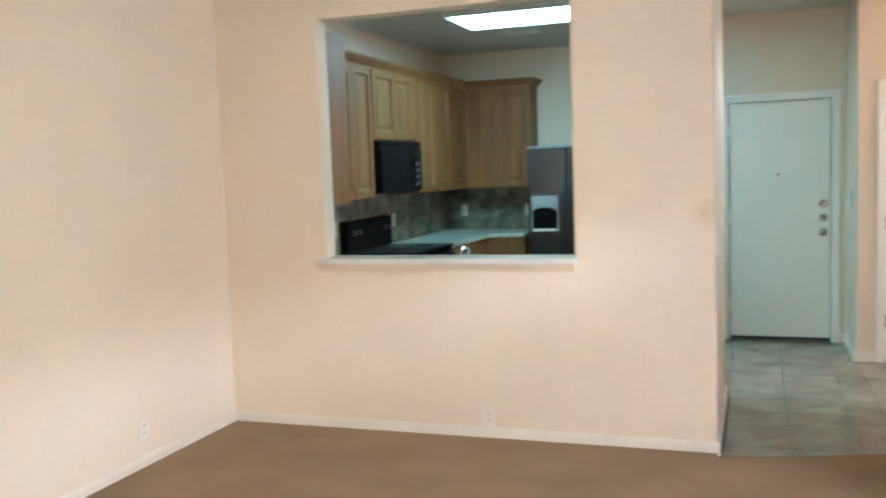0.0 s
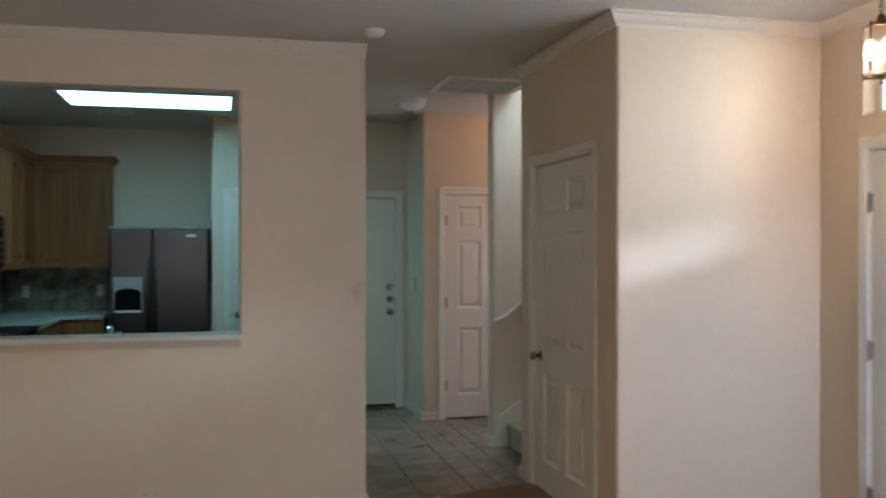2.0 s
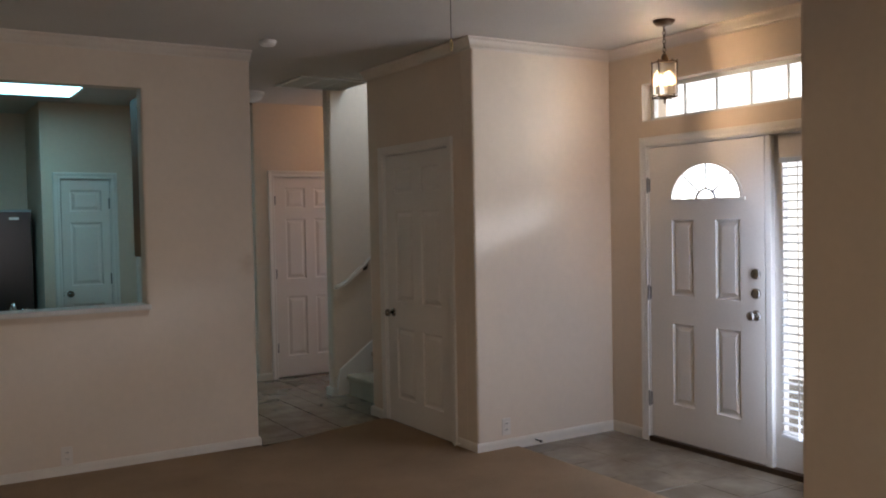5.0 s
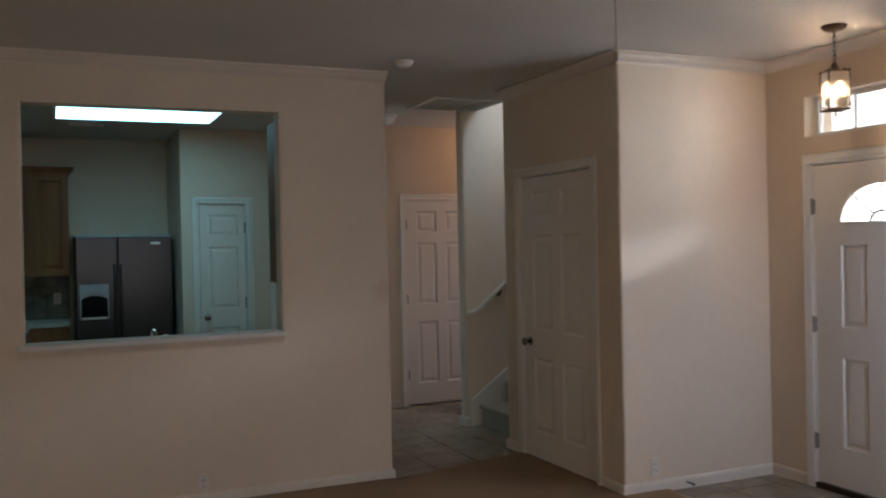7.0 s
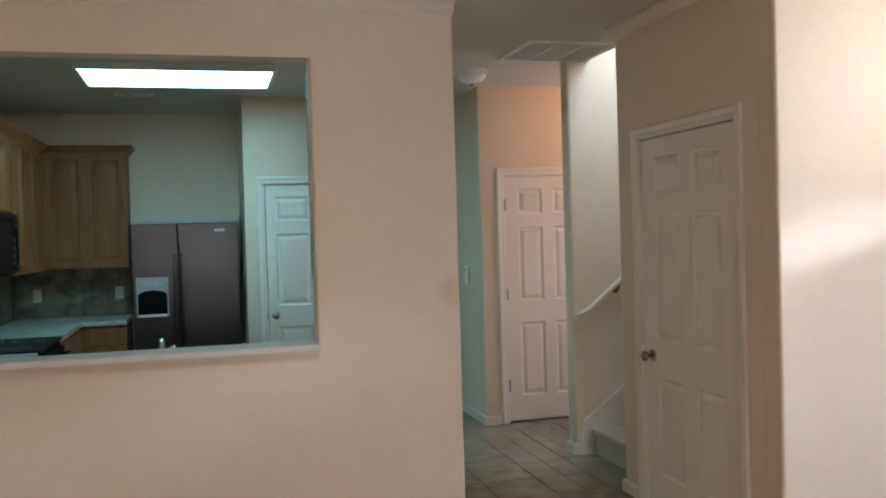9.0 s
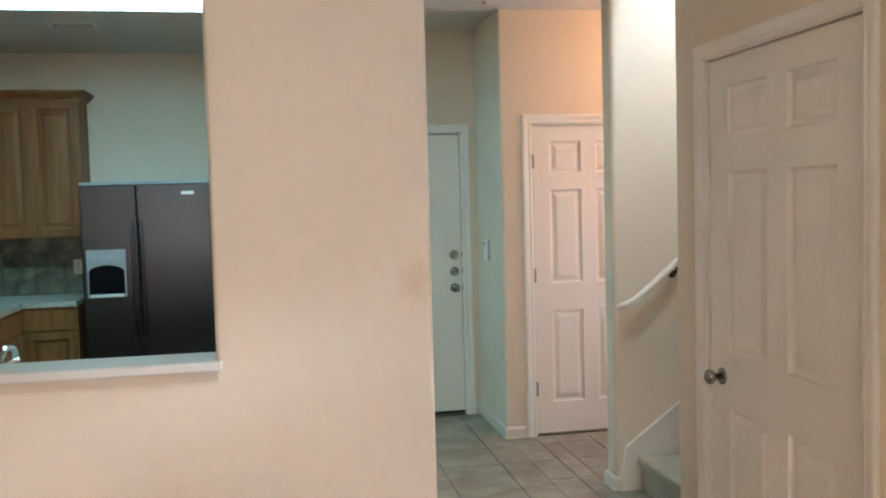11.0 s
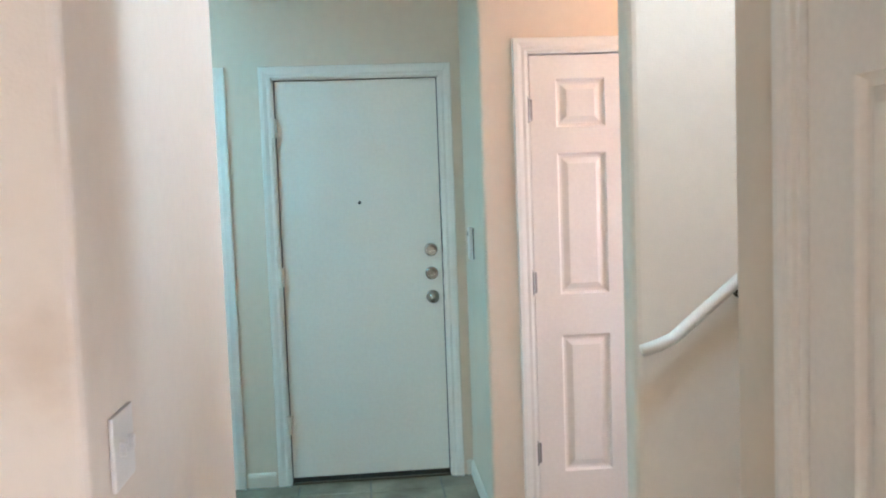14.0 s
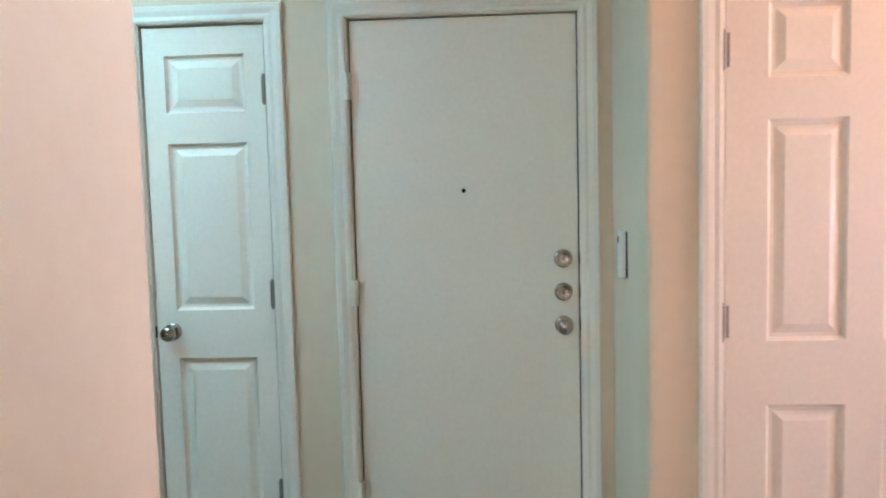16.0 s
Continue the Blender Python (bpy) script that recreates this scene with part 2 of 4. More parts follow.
def clear_glass(name, rough=0.0, color=(1, 1, 1)):
    m = bpy.data.materials.new(name)
    m.use_nodes = True
    b = m.node_tree.nodes["Principled BSDF"]
    b.inputs["Transmission Weight"].default_value, b.inputs["Roughness"].default_value, b.inputs["IOR"].default_value = 1.0, rough, 1.45
    b.inputs["Base Color"].default_value = (*color, 1)
    return m


def wall_paint(name, stains=()):
    """Tan wall paint; stains as (centre, radii, colour, strength)."""
    m = material(name, (0.725, 0.595, 0.472), 0.62, noise=0.04, scale=1.3, bump=0.3, bump_scale=150, fine=0.02, fine_scale=25, spec=0.3)
    n, l = m.node_tree.nodes, m.node_tree.links
    b = n["Principled BSDF"]
    co = n.new("ShaderNodeTexCoord")
    for centre, radii, color, strength in stains:
        sub = n.new("ShaderNodeVectorMath")
        sub.operation = "SUBTRACT"
        sub.inputs[1].default_value = centre
        l.new(co.outputs["Object"], sub.inputs[0])
        div = n.new("ShaderNodeVectorMath")
        div.operation = "DIVIDE"
        div.inputs[1].default_value = radii
        l.new(sub.outputs["Vector"], div.inputs[0])
        wob = n.new("ShaderNodeTexNoise")
        wob.inputs["Scale"].default_value, wob.inputs["Detail"].default_value = 18, 4
        l.new(co.outputs["Object"], wob.inputs["Vector"])
        ln = n.new("ShaderNodeVectorMath")
        ln.operation = "LENGTH"
        l.new(div.outputs["Vector"], ln.inputs[0])
        add = n.new("ShaderNodeMath")
        l.new(ln.outputs["Value"], add.inputs[0])
        l.new(wob.outputs["Fac"], add.inputs[1])
        r = n.new("ShaderNodeMapRange")
        r.interpolation_type = "SMOOTHSTEP"
        r.inputs["From Min"].default_value, r.inputs["From Max"].default_value = 0.45, 1.5
        r.inputs["To Min"].default_value, r.inputs["To Max"].default_value = strength, 0.0
        l.new(add.outputs[0], r.inputs["Value"])
        mix = n.new("ShaderNodeMix")
        mix.data_type = "RGBA"
        l.new(r.outputs["Result"], mix.inputs[0])
        l.new(b.inputs["Base Color"].links[0].from_socket, mix.inputs[6])
        mix.inputs[7].default_value = (*color, 1)
        l.new(mix.outputs[2], b.inputs["Base Color"])
    return m


PAINT = wall_paint("wall_paint")
PAINT_NORTH = wall_paint("wall_paint_smudged", [((-0.055, 3.90, 1.29), (0.09, 0.2, 0.13), (0.50, 0.33, 0.20), 0.4), ((-0.9, 3.90, 0.62), (0.10, 0.2, 0.06), (0.60, 0.49, 0.39), 0.14), ((-1.75, 3.90, 0.5), (0.14, 0.2, 0.07), (0.60, 0.49, 0.39), 0.12)])
PAINT_HALL = wall_paint("wall_paint_scuffed", [((0.0, 4.55, 0.85), (0.2, 0.10, 0.16), (0.60, 0.49, 0.41), 0.35)])
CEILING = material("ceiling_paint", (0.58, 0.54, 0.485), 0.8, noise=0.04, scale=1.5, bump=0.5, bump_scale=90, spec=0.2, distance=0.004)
TRIM = material("trim_paint", (0.79, 0.745, 0.68), 0.4, noise=0.03, scale=2.0, bump=0.05, bump_scale=120)
# white trim toned towards the wall colour; shade under the ceiling is included
CROWN_SHADED = material("crown_shaded", (0.72, 0.625, 0.53), 0.45, noise=0.03, scale=2.0, bump=0.05, bump_scale=120)
BASE_PAINT = material("baseboard_paint", (0.72, 0.64, 0.55), 0.45, noise=0.05, scale=5.0, bump=0.08, bump_scale=120)
IVORY = material("ivory_plastic", (0.70, 0.62, 0.54), 0.4)
DOOR = material("door_paint", (0.80, 0.74, 0.67), 0.42, noise=0.03, scale=1.6, bump=0.06, bump_scale=90)
SLAB = material("entry_door_paint", (0.79, 0.735, 0.65), 0.5, noise=0.05, scale=1.2, bump=0.1, bump_scale=160)
CARPET = material("carpet", (0.36, 0.25, 0.162), 0.95, noise=0.13, scale=2.2, bump=1.0, bump_scale=330, fine=0.22, fine_scale=230, spec=0.1, distance=0.006)
STAIR_CARPET = material("stair_carpet", (0.50, 0.41, 0.31), 0.95, noise=0.1, scale=4, bump=1.0, bump_scale=330, fine=0.2, fine_scale=200, spec=0.1, distance=0.006)
TILE = stone("floor_tile", (0.185, 0.142, 0.10), (0.285, 0.23, 0.17), 0.2, 4.0, 0.09, 0.12)
GROUT = material("grout", (0.13, 0.115, 0.095), 0.9, bump=0.5)
NICKEL = material("brushed_nickel", (0.36, 0.33, 0.295), 0.25, 1.0)
HINGE = material("satin_hinge_steel", (0.27, 0.25, 0.23), 0.35, 0.9)
BRONZE = material("dark_bronze", (0.085, 0.055, 0.035), 0.4, 0.8)
BLACK = material("black_plastic", (0.008, 0.007, 0.007), 0.5, spec=0.03)
DARK_GLASS = material("dark_glass", (0.008, 0.008, 0.009), 0.3, spec=0.03)
STEEL = material("stainless_steel", (0.095, 0.09, 0.095), 0.36, 1.0, noise=0.05, scale=2, fine=0.05, fine_scale=150)
FRIDGE_SIDE = material("fridge_side", (0.05, 0.05, 0.055), 0.5)
PLASTIC = material("white_plastic", (0.82, 0.80, 0.76), 0.35)
GREY_PLASTIC = material("grey_plastic", (0.42, 0.43, 0.44), 0.35)
OAK = wood("honey_oak", (0.18, 0.06, 0.018), (0.285, 0.115, 0.036))
LAMINATE = stone("laminate_counter", (0.36, 0.37, 0.32), (0.62, 0.62, 0.55), 0.3, 30, 0.0)
SPLASH = stone("slate_tile", (0.10, 0.085, 0.06), (0.27, 0.25, 0.185), 0.5, 7.0, 0.2, 0.3)
SILL = material("sill_paint", (0.66, 0.62, 0.57), 0.3, bump=0.05)
VENT = material("vent_enamel", (0.72, 0.70, 0.65), 0.5)
DARK = material("dark_gap", (0.02, 0.018, 0.015), 0.8)
DIFFUSER = glow("fluorescent_diffuser", (0.34, 0.93, 1.28), 29.0)
BULB = glow("warm_bulb", (1.0, 0.66, 0.36), 60.0)
BOWL = glow("fan_bowl", (1.0, 0.82, 0.60), 2.0)
FROST = material("frosted_glass", (0.85, 0.85, 0.82), 0.25, spec=0.6)
OUTSIDE = glow("daylight_backdrop", (0.90, 0.95, 1.0), 13.0)
GLASS = clear_glass("window_glass")
LANTERN_GLASS = clear_glass("lantern_glass", 0.35, (1.0, 0.93, 0.82))
SLAT = material("painted_blind_slat", (0.80, 0.79, 0.77), 0.4, noise=0.03, scale=3)
nt = SLAT.node_tree
shine = nt.nodes.new("ShaderNodeBsdfTranslucent")
shine.inputs["Color"].default_value = (0.85, 0.86, 0.88, 1)
both = nt.nodes.new("ShaderNodeMixShader")
both.inputs["Fac"].default_value = 0.45
nt.links.new(nt.nodes["Principled BSDF"].outputs["BSDF"], both.inputs[1])
nt.links.new(shine.outputs["BSDF"], both.inputs[2])
nt.links.new(both.outputs["Shader"], nt.nodes["Material Output"].inputs["Surface"])
BRUSH = material("door_sweep", (0.03, 0.025, 0.02), 0.8)
THRESHOLD = material("threshold_metal", (0.10, 0.075, 0.05), 0.45, 0.6)
GROUND = material("ground_soil", (0.2, 0.19, 0.15), 0.95, bump=0.6, bump_scale=40)
VINYL = material("window_vinyl", (0.78, 0.80, 0.80), 0.4)
CERAMIC = material("sink_steel", (0.45, 0.45, 0.46), 0.3, 1.0)

# ---------------------------------------------------------------- structure
T = 0.12
wall_x("wall_north", 3.90, 4.03, LEFT, 0.0, 0, CEIL, [(-2.248, -0.744, 1.03, 2.473)], r=0.016, corners=[(0.0, 3.90), (-2.248, 3.90), (-0.744, 3.90), (-2.248, 4.03), (-0.744, 4.03)], mat=PAINT_NORTH, label="tan painted partition wall with a kitchen pass-through opening")
wall_y("wall_hall_west", -0.13, 0.0, 4.03, 5.19, 0, CEIL, r=0.026, corners=[(0.0, 5.19), (-0.13, 5.19)], mat=PAINT_HALL, label="tan painted short wall between hall and kitchen")
wall_y("wall_west", LEFT - T, LEFT, REAR - .15, 8.33, 0, CEIL, label="tan painted long side wall")
wall_x("wall_rear", REAR - .15, REAR, LEFT, 1.25, 0, CEIL, [(-2.3, 0.4, 0.08, 2.08)], label="tan painted wall with a wide patio window")
wall_y("wall_east", 1.13, 1.25, REAR, 0.33, 0, CEIL, r=0.026, corners=[(1.13, 0.33)], label="tan painted wall ending in a rounded corner")
wall_x("wall_foyer_south", 0.21, 0.33, 1.252, FX, 0, CEIL)
wall_y("wall_foyer_east", FX, FX + .16, 0.21, 2.94, 0, CEIL, [(FO - 1.415, FO, 0.0, 2.06), (FO - 1.385, FO + .045, 2.228, 2.49)], label="tan painted entry wall with door, sidelight and transom openings")
wall_x("wall_closet_front", 2.818, 2.938, 1.13, FX - .002, 0, CEIL, r=0.016, corners=[(1.13, 2.818)], label="tan painted closet wall facing the room")
wall_y("wall_closet_west", 1.13, 1.25, 2.94, 4.355, 0, CEIL, [(3.12, 4.09, 0, 2.095)], r=0.026, corners=[(1.13, 4.355)], label="tan painted closet wall with a door opening")
wall_x("wall_closet_back", 4.26, 4.355, 1.252, 5.0, 0, 5.3, [(1.75, 3.15, 3.55, 4.95)], label="tan painted wall beside the stairs")
wall_x("wall_stair", 5.26, 5.38, 1.20, 5.0, 0, 5.3, r=0.026, corners=[(1.20, 5.26), (1.20, 5.38)], label="pale painted stair wall with a rounded end")
wall_x("wall_alcove", 6.40, 6.52, 0.905, 2.9, 0, CEIL, [(1.105, 1.885, 0, 2.05)], r=0.016, corners=[(0.905, 6.40)], label="tan painted wall with a white door opening")
wall_y("wall_hall_east", 0.905, 1.035, 6.522, 7.108, 0, CEIL, label="tan painted return wall beside the back door")
wall_x("wall_hall_north", 7.11, 7.23, -0.94, 1.035, 0, CEIL, [(-0.032, 0.798, 0, 2.05), (-0.785, -0.31, 0, 2.05)], label="tan painted wall with two door openings")
wall_y("wall_fridge_nook", -0.94, -0.82, 7.232, 8.18, 0, CEIL)
wall_x("wall_kitchen_north", 8.18, 8.33, LEFT, 5.15, 0, CEIL)
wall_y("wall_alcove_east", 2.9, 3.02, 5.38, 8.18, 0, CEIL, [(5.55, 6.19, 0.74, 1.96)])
wall_y("wall_stair_end", 5.0, 5.15, 4.22, 5.38, 0, 5.3, [(4.45, 5.15, 3.4, 4.9)])
wall_y("wall_stair_head", 1.26, 1.38, 4.22, 5.38, 2.92, 5.3)
wall_y("wall_closet_east", FX, FX + .12, 2.942, 4.258, 0, CEIL)

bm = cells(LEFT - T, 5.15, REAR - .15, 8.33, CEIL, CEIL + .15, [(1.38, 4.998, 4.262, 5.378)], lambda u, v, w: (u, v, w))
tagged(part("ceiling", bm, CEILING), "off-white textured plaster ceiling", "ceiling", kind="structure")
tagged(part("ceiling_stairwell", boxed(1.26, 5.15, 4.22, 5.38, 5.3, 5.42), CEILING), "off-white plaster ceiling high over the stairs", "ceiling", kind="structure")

# floors: one slab below, carpet in the living room, tiles in hall, kitchen and foyer
tagged(part("floor", boxed(LEFT - T, 5.15, REAR - .15, 8.33, -0.16, -0.012), GROUT), "dark grout bed under the floor tiles", "floor", kind="structure")
bm = bmesh.new()
box(bm, LEFT, 0.0, REAR, 3.93, -0.011, 0.016)
plan = [(0.0, REAR), (1.13, REAR), (1.13, 4.13), (0.0, 3.83)]
under, over = [bm.verts.new((x, y, -0.011)) for x, y in plan], [bm.verts.new((x, y, 0.016)) for x, y in plan]
bm.faces.new(over)
bm.faces.new(under[::-1])
for k in range(4):
    bm.faces.new((under[k], under[(k + 1) % 4], over[(k + 1) % 4], over[k]))
box(bm, 1.13, 1.45, 0.33, 2.818, -0.011, 0.016)
tagged(part("carpet", bm, CARPET), "tan-brown cut pile wall-to-wall carpet", "carpet", kind="structure")

BASE = [(0.0, 0.0), (0.013, 0.0), (0.013, 0.055), (0.009, 0.068), (0.004, 0.074), (0.0, 0.074)]


def baseboard(points):
    return tagged(part("baseboard", run(points, BASE), BASE_PAINT), "white painted wooden baseboard", "baseboard", kind="structure")


baseboard([(0.0, 5.165), (0.0, 3.90), (LEFT, 3.90), (LEFT, REAR), (1.13, REAR), (1.13, 0.33), (FX, 0.33), (FX, FO - 1.485)])
baseboard([(FX, FO + .07), (FX, 2.818), (1.13, 2.818), (1.13, 3.055)])
baseboard([(1.13, 4.16), (1.13, 4.355), (1.32, 4.355)])
baseboard([(1.23, 5.26), (1.20, 5.26), (1.20, 5.38), (2.9, 5.38)])
baseboard([(1.032, 6.40), (0.905, 6.40), (0.905, 7.11), (0.87, 7.11)])
baseboard([(-0.10, 7.11), (-0.24, 7.11)])
baseboard([(-0.852, 7.11), (-0.94, 7.11)])

c = CEIL
CROWN = [(0.0, c - .072), (0.008, c - .072), (0.012, c - .062), (0.022, c - .055), (0.036, c - .038), (0.046, c - .022), (0.056, c - .014), (0.062, c - .012), (0.062, c - .001), (0.0, c - .001)]


def crown(points):
    return tagged(part("crown_moulding", run(points, CROWN), CROWN_SHADED), "white painted crown moulding under the ceiling", "moulding", kind="structure")


crown([(0.0, 3.90), (LEFT, 3.90), (LEFT, REAR), (1.13, REAR), (1.13, 0.33), (FX, 0.33), (FX, 2.818), (1.13, 2.818), (1.13, 4.34)])

# ---------------------------------------------------------------- doors
def panel_face(bm, w, h, panels, y=0.0):
    """The moulded front of a door leaf; panels as (x0, x1, z0, z1)."""
    xs = sorted({0.0, w, *[p[i] for p in panels for i in (0, 1)]})
    zs = sorted({0.0, h, *[p[i] for p in panels for i in (2, 3)]})

    def quad(a, b, c, d):
        bm.faces.new([bm.verts.new(v) for v in (a, b, c, d)])
    for x0, x1 in zip(xs, xs[1:]):
        for z0, z1 in zip(zs, zs[1:]):
            hit = [p for p in panels if p[0] <= (x0 + x1) / 2 <= p[1] and p[2] <= (z0 + z1) / 2 <= p[3]]
            if not hit:
                quad((x0, y, z0), (x1, y, z0), (x1, y, z1), (x0, y, z1))
    for x0, x1, z0, z1 in panels:
        rings = [(0.0, 0.0), (0.003, 0.007), (0.010, 0.014), (0.020, 0.015), (0.028, 0.012), (0.046, 0.004)]
        last = None
        for inset, deep in rings:
            ring = [(x0 + inset, y + deep, z0 + inset), (x1 - inset, y + deep, z0 + inset), (x1 - inset, y + deep, z1 - inset), (x0 + inset, y + deep, z1 - inset)]
            if last:
                for i in range(4):
                    quad(last[i], last[(i + 1) % 4], ring[(i + 1) % 4], ring[i])
            last = ring
        quad(*last)


def leaf_mesh(w, h, panels, thick=0.036):
    bm = bmesh.new()
    panel_face(bm, w, h, panels)
    for a in (((0, 0, 0), (0, thick, 0), (0, thick, h), (0, 0, h)), ((w, 0, 0), (w, 0, h), (w, thick, h), (w, thick, 0)),
              ((0, 0, h), (0, thick, h), (w, thick, h), (w, 0, h)), ((0, 0, 0), (w, 0, 0), (w, thick, 0), (0, thick, 0)), ((0, thick, 0), (w, thick, 0), (w, thick, h), (0, thick, h))):
        bm.faces.new([bm.verts.new(v) for v in a])
    bmesh.ops.remove_doubles(bm, verts=bm.verts[:], dist=1e-5)
    bmesh.ops.recalc_face_normals(bm, faces=bm.faces[:])
    return bm


CASE = [(0.0, 0.0), (0.0, -0.011), (0.010, -0.014), (0.022, -0.012), (0.040, -0.017), (0.056, -0.017), (0.060, -0.012), (0.060, 0.0)]


def casing_mesh(w, h, profile=CASE):
    """A mitred door casing round an opening w wide and h high; out is away from the opening, y out of the wall."""
    bm, rings = bmesh.new(), []
    for x, z, ox, oz in ((0, 0, -1, 0), (0, h, -1, 1), (w, h, 1, 1), (w, 0, 1, 0)):
        rings.append([bm.verts.new((x + ox * o, y, z + oz * o)) for o, y in profile])
    k = len(profile)
    for a, b in zip(rings, rings[1:]):
        for i in range(k):
            bm.faces.new((a[i], a[(i + 1) % k], b[(i + 1) % k], b[i]))
    bm.faces.new(rings[0])
    bm.faces.new(list(reversed(rings[-1])))
    bmesh.ops.recalc_face_normals(bm, faces=bm.faces[:])
    return bm


TURN_OUT = pose(0, 0, 0, 90, 0, 0)


def knob(parent, x, z, y=0.0, style="knob", mat=None):
    mat = mat or NICKEL
    m = pose(x, y, z, 90, 0, 0)
    if style == "knob":
        k = part("door_knob", lathe([(0.011, 0.004), (0.011, 0.028), (0.017, 0.034), (0.026, 0.042), (0.029, 0.052), (0.027, 0.062), (0.018, 0.069), (0.004, 0.071)]), mat, parent, "satin nickel round knob", True, m)
        part("rose", lathe([(0.033, 0.0), (0.033, 0.006), (0.027, 0.010), (0.012, 0.011)]), mat, k, smooth=True)
    else:
        k = part("deadbolt", lathe([(0.033, 0.0), (0.033, 0.008), (0.031, 0.014), (0.024, 0.016), (0.022, 0.014), (0.012, 0.0135)]), mat, parent, "satin nickel deadbolt", True, m)
        part("keyway", boxed(-0.002, 0.002, -0.006, 0.006, 0.0135, 0.0148), BLACK, k)
    return k


def hinge(parent, x, z, y=0.0, mat=None, k=1.0):
    bm = boxed(-0.012, 0.012, -0.002, 0.002, -0.045, 0.045)
    append(bm, lathe([(0.0085 * k, -0.047), (0.0085 * k, 0.047)], 10), pose(-0.006, -0.008 * k, 0))
    if k > 1.5:
        box(bm, 0.0, 0.03, -0.006, -0.001, -0.044, 0.044, 0.002)
    for s in (-1, 1):
        append(bm, lathe([(0.005, -0.004), (0.005, 0.004)], 8), pose(-0.006, -0.008, s * 0.051))
    part("hinge", bm, mat or HINGE, parent, "", False, pose(x, y, z))


def six_panels(w, cols=2, stile=0.112, mull=0.10, rows=None):
    rows = rows or ((0.205, 0.81), (0.99, 1.60), (1.71, 1.915))
    if cols == 1:
        return [(stile, w - stile, a, b) for a, b in rows]
    c = (w - 2 * stile - mull) / 2
    return [(x, x + c, a, b) for x in (stile, stile + c + mull) for a, b in rows]


def door(name, m, w, panels, label, hinges="", h=2.035, face=0.012, mat=None, knob_at=None, bolts=(), gap=0.014, depth=0.12, group="", trims=None):
    """A closed door in its opening w wide; local x along the wall, the front towards -y."""
    d = empty(name, m, label, "door", group, "structure")
    mat = mat or DOOR
    g = 0.006
    leaf = part("leaf", leaf_mesh(w - 2 * g - .02, h - gap - g, panels), mat, d, m=pose(.01 + g, face, gap))
    jamb = bmesh.new()
    box(jamb, 0.001, 0.01, -0.001, depth + .001, 0, h + .009)
    box(jamb, w - .01, w - 0.001, -0.001, depth + .001, 0, h + .009)
    box(jamb, 0.01, w - .01, -0.001, depth + .001, h, h + .009)
    box(jamb, 0.01, 0.022, face + .042, depth, 0, h)
    box(jamb, w - .022, w - .01, face + .042, depth, 0, h)
    box(jamb, 0.01, w - .01, face + .042, depth, h - .012, h)
    part("jamb", jamb, TRIM, d)
    if mat is SLAB:
        # black strips behind the leaf edges imitate the shade in the door gap
        gap_strip = bmesh.new()
        box(gap_strip, 0.0102, 0.024, face + .02, face + .0415, 0.02, h - .001)
        box(gap_strip, w - .024, w - .0102, face + .02, face + .0415, 0.02, h - .001)
        gap_strip_top = boxed(0.0242, w - .0242, face + .02, face + .0415, h - .014, h - .0005)
        append(gap_strip, gap_strip_top, Matrix())
        part("gap_shade", gap_strip, DARK, d, "black strip for the shade in the gap round the leaf")
    part("casing", casing_mesh(w - .004, h + .006), trims or TRIM, d, m=pose(.002, -0.001, 0))
    part("threshold", boxed(0.01, w - .01, face - .02, depth - .02, 0.0005, 0.011, 0.003), THRESHOLD, d, "dark metal threshold")
    if hinges:
        hx = 0.012 if hinges == "left" else w - 0.012
        for z in (0.31, 1.06, 1.80):
            hinge(d, hx, z, face - 0.001, SLAB if mat is SLAB else None, 1.9 if mat is SLAB else 1.0)
    if knob_at:
        knob(d, knob_at[0], knob_at[1], face)
    for bx, bz in bolts:
        knob(d, bx, bz, face, "bolt")
    if knob_at and hinges:
        strike = bmesh.new()
        sx = 0.009 if knob_at[0] < w / 2 else w - 0.009
        for z in [knob_at[1]] + [b[1] for b in bolts]:
            box(strike, sx - .006, sx + .006, face - .006, face + .004, z - .022, z + .022, .003)
        part("strike_plate", strike, BRONZE, d)
    return d


W = 0.78
door("door_1", pose(1.105, 6.40, 0), W, six_panels(W - .028), "white moulded six-panel interior door, closed", "left", group="six-panel interior doors", knob_at=(W - .08, 0.92))
W = 0.475
door("door_2", pose(-0.785, 7.11, 0), W, six_panels(W - .028, 1, 0.078), "narrow white three-panel pantry door, closed", "right", knob_at=(0.075, 0.925))
W = 0.83
bd = door("door_3", pose(-0.032, 7.11, 0), W, [], "flat off-white slab door with two deadbolts, closed", "left", mat=SLAB, knob_at=(0.76, 0.93), bolts=((0.76, 1.05), (0.76, 1.17)), gap=0.022)
part("peephole", lathe([(0.008, 0.0), (0.008, 0.004), (0.005, 0.005)], 14), BLACK, bd, "dark peephole", m=pose(0.41, 0.012, 1.42, 90, 0, 0))
part("door_sweep", boxed(0.014, W - .014, 0.010, 0.014, 0.011, 0.034), BRUSH, bd, "black rubber door sweep")
W = 0.97
cd = door("door_4", pose(1.13, 4.09, 0, 0, 0, -90), W, six_panels(W - .028, 2, 0.14, 0.125, ((0.19, 0.735), (0.94, 1.635), (1.765, 1.955))), "cream moulded six-panel closet door, closed", group="six-panel interior doors", knob_at=(0.105, 0.865), trims=DOOR, h=2.08)
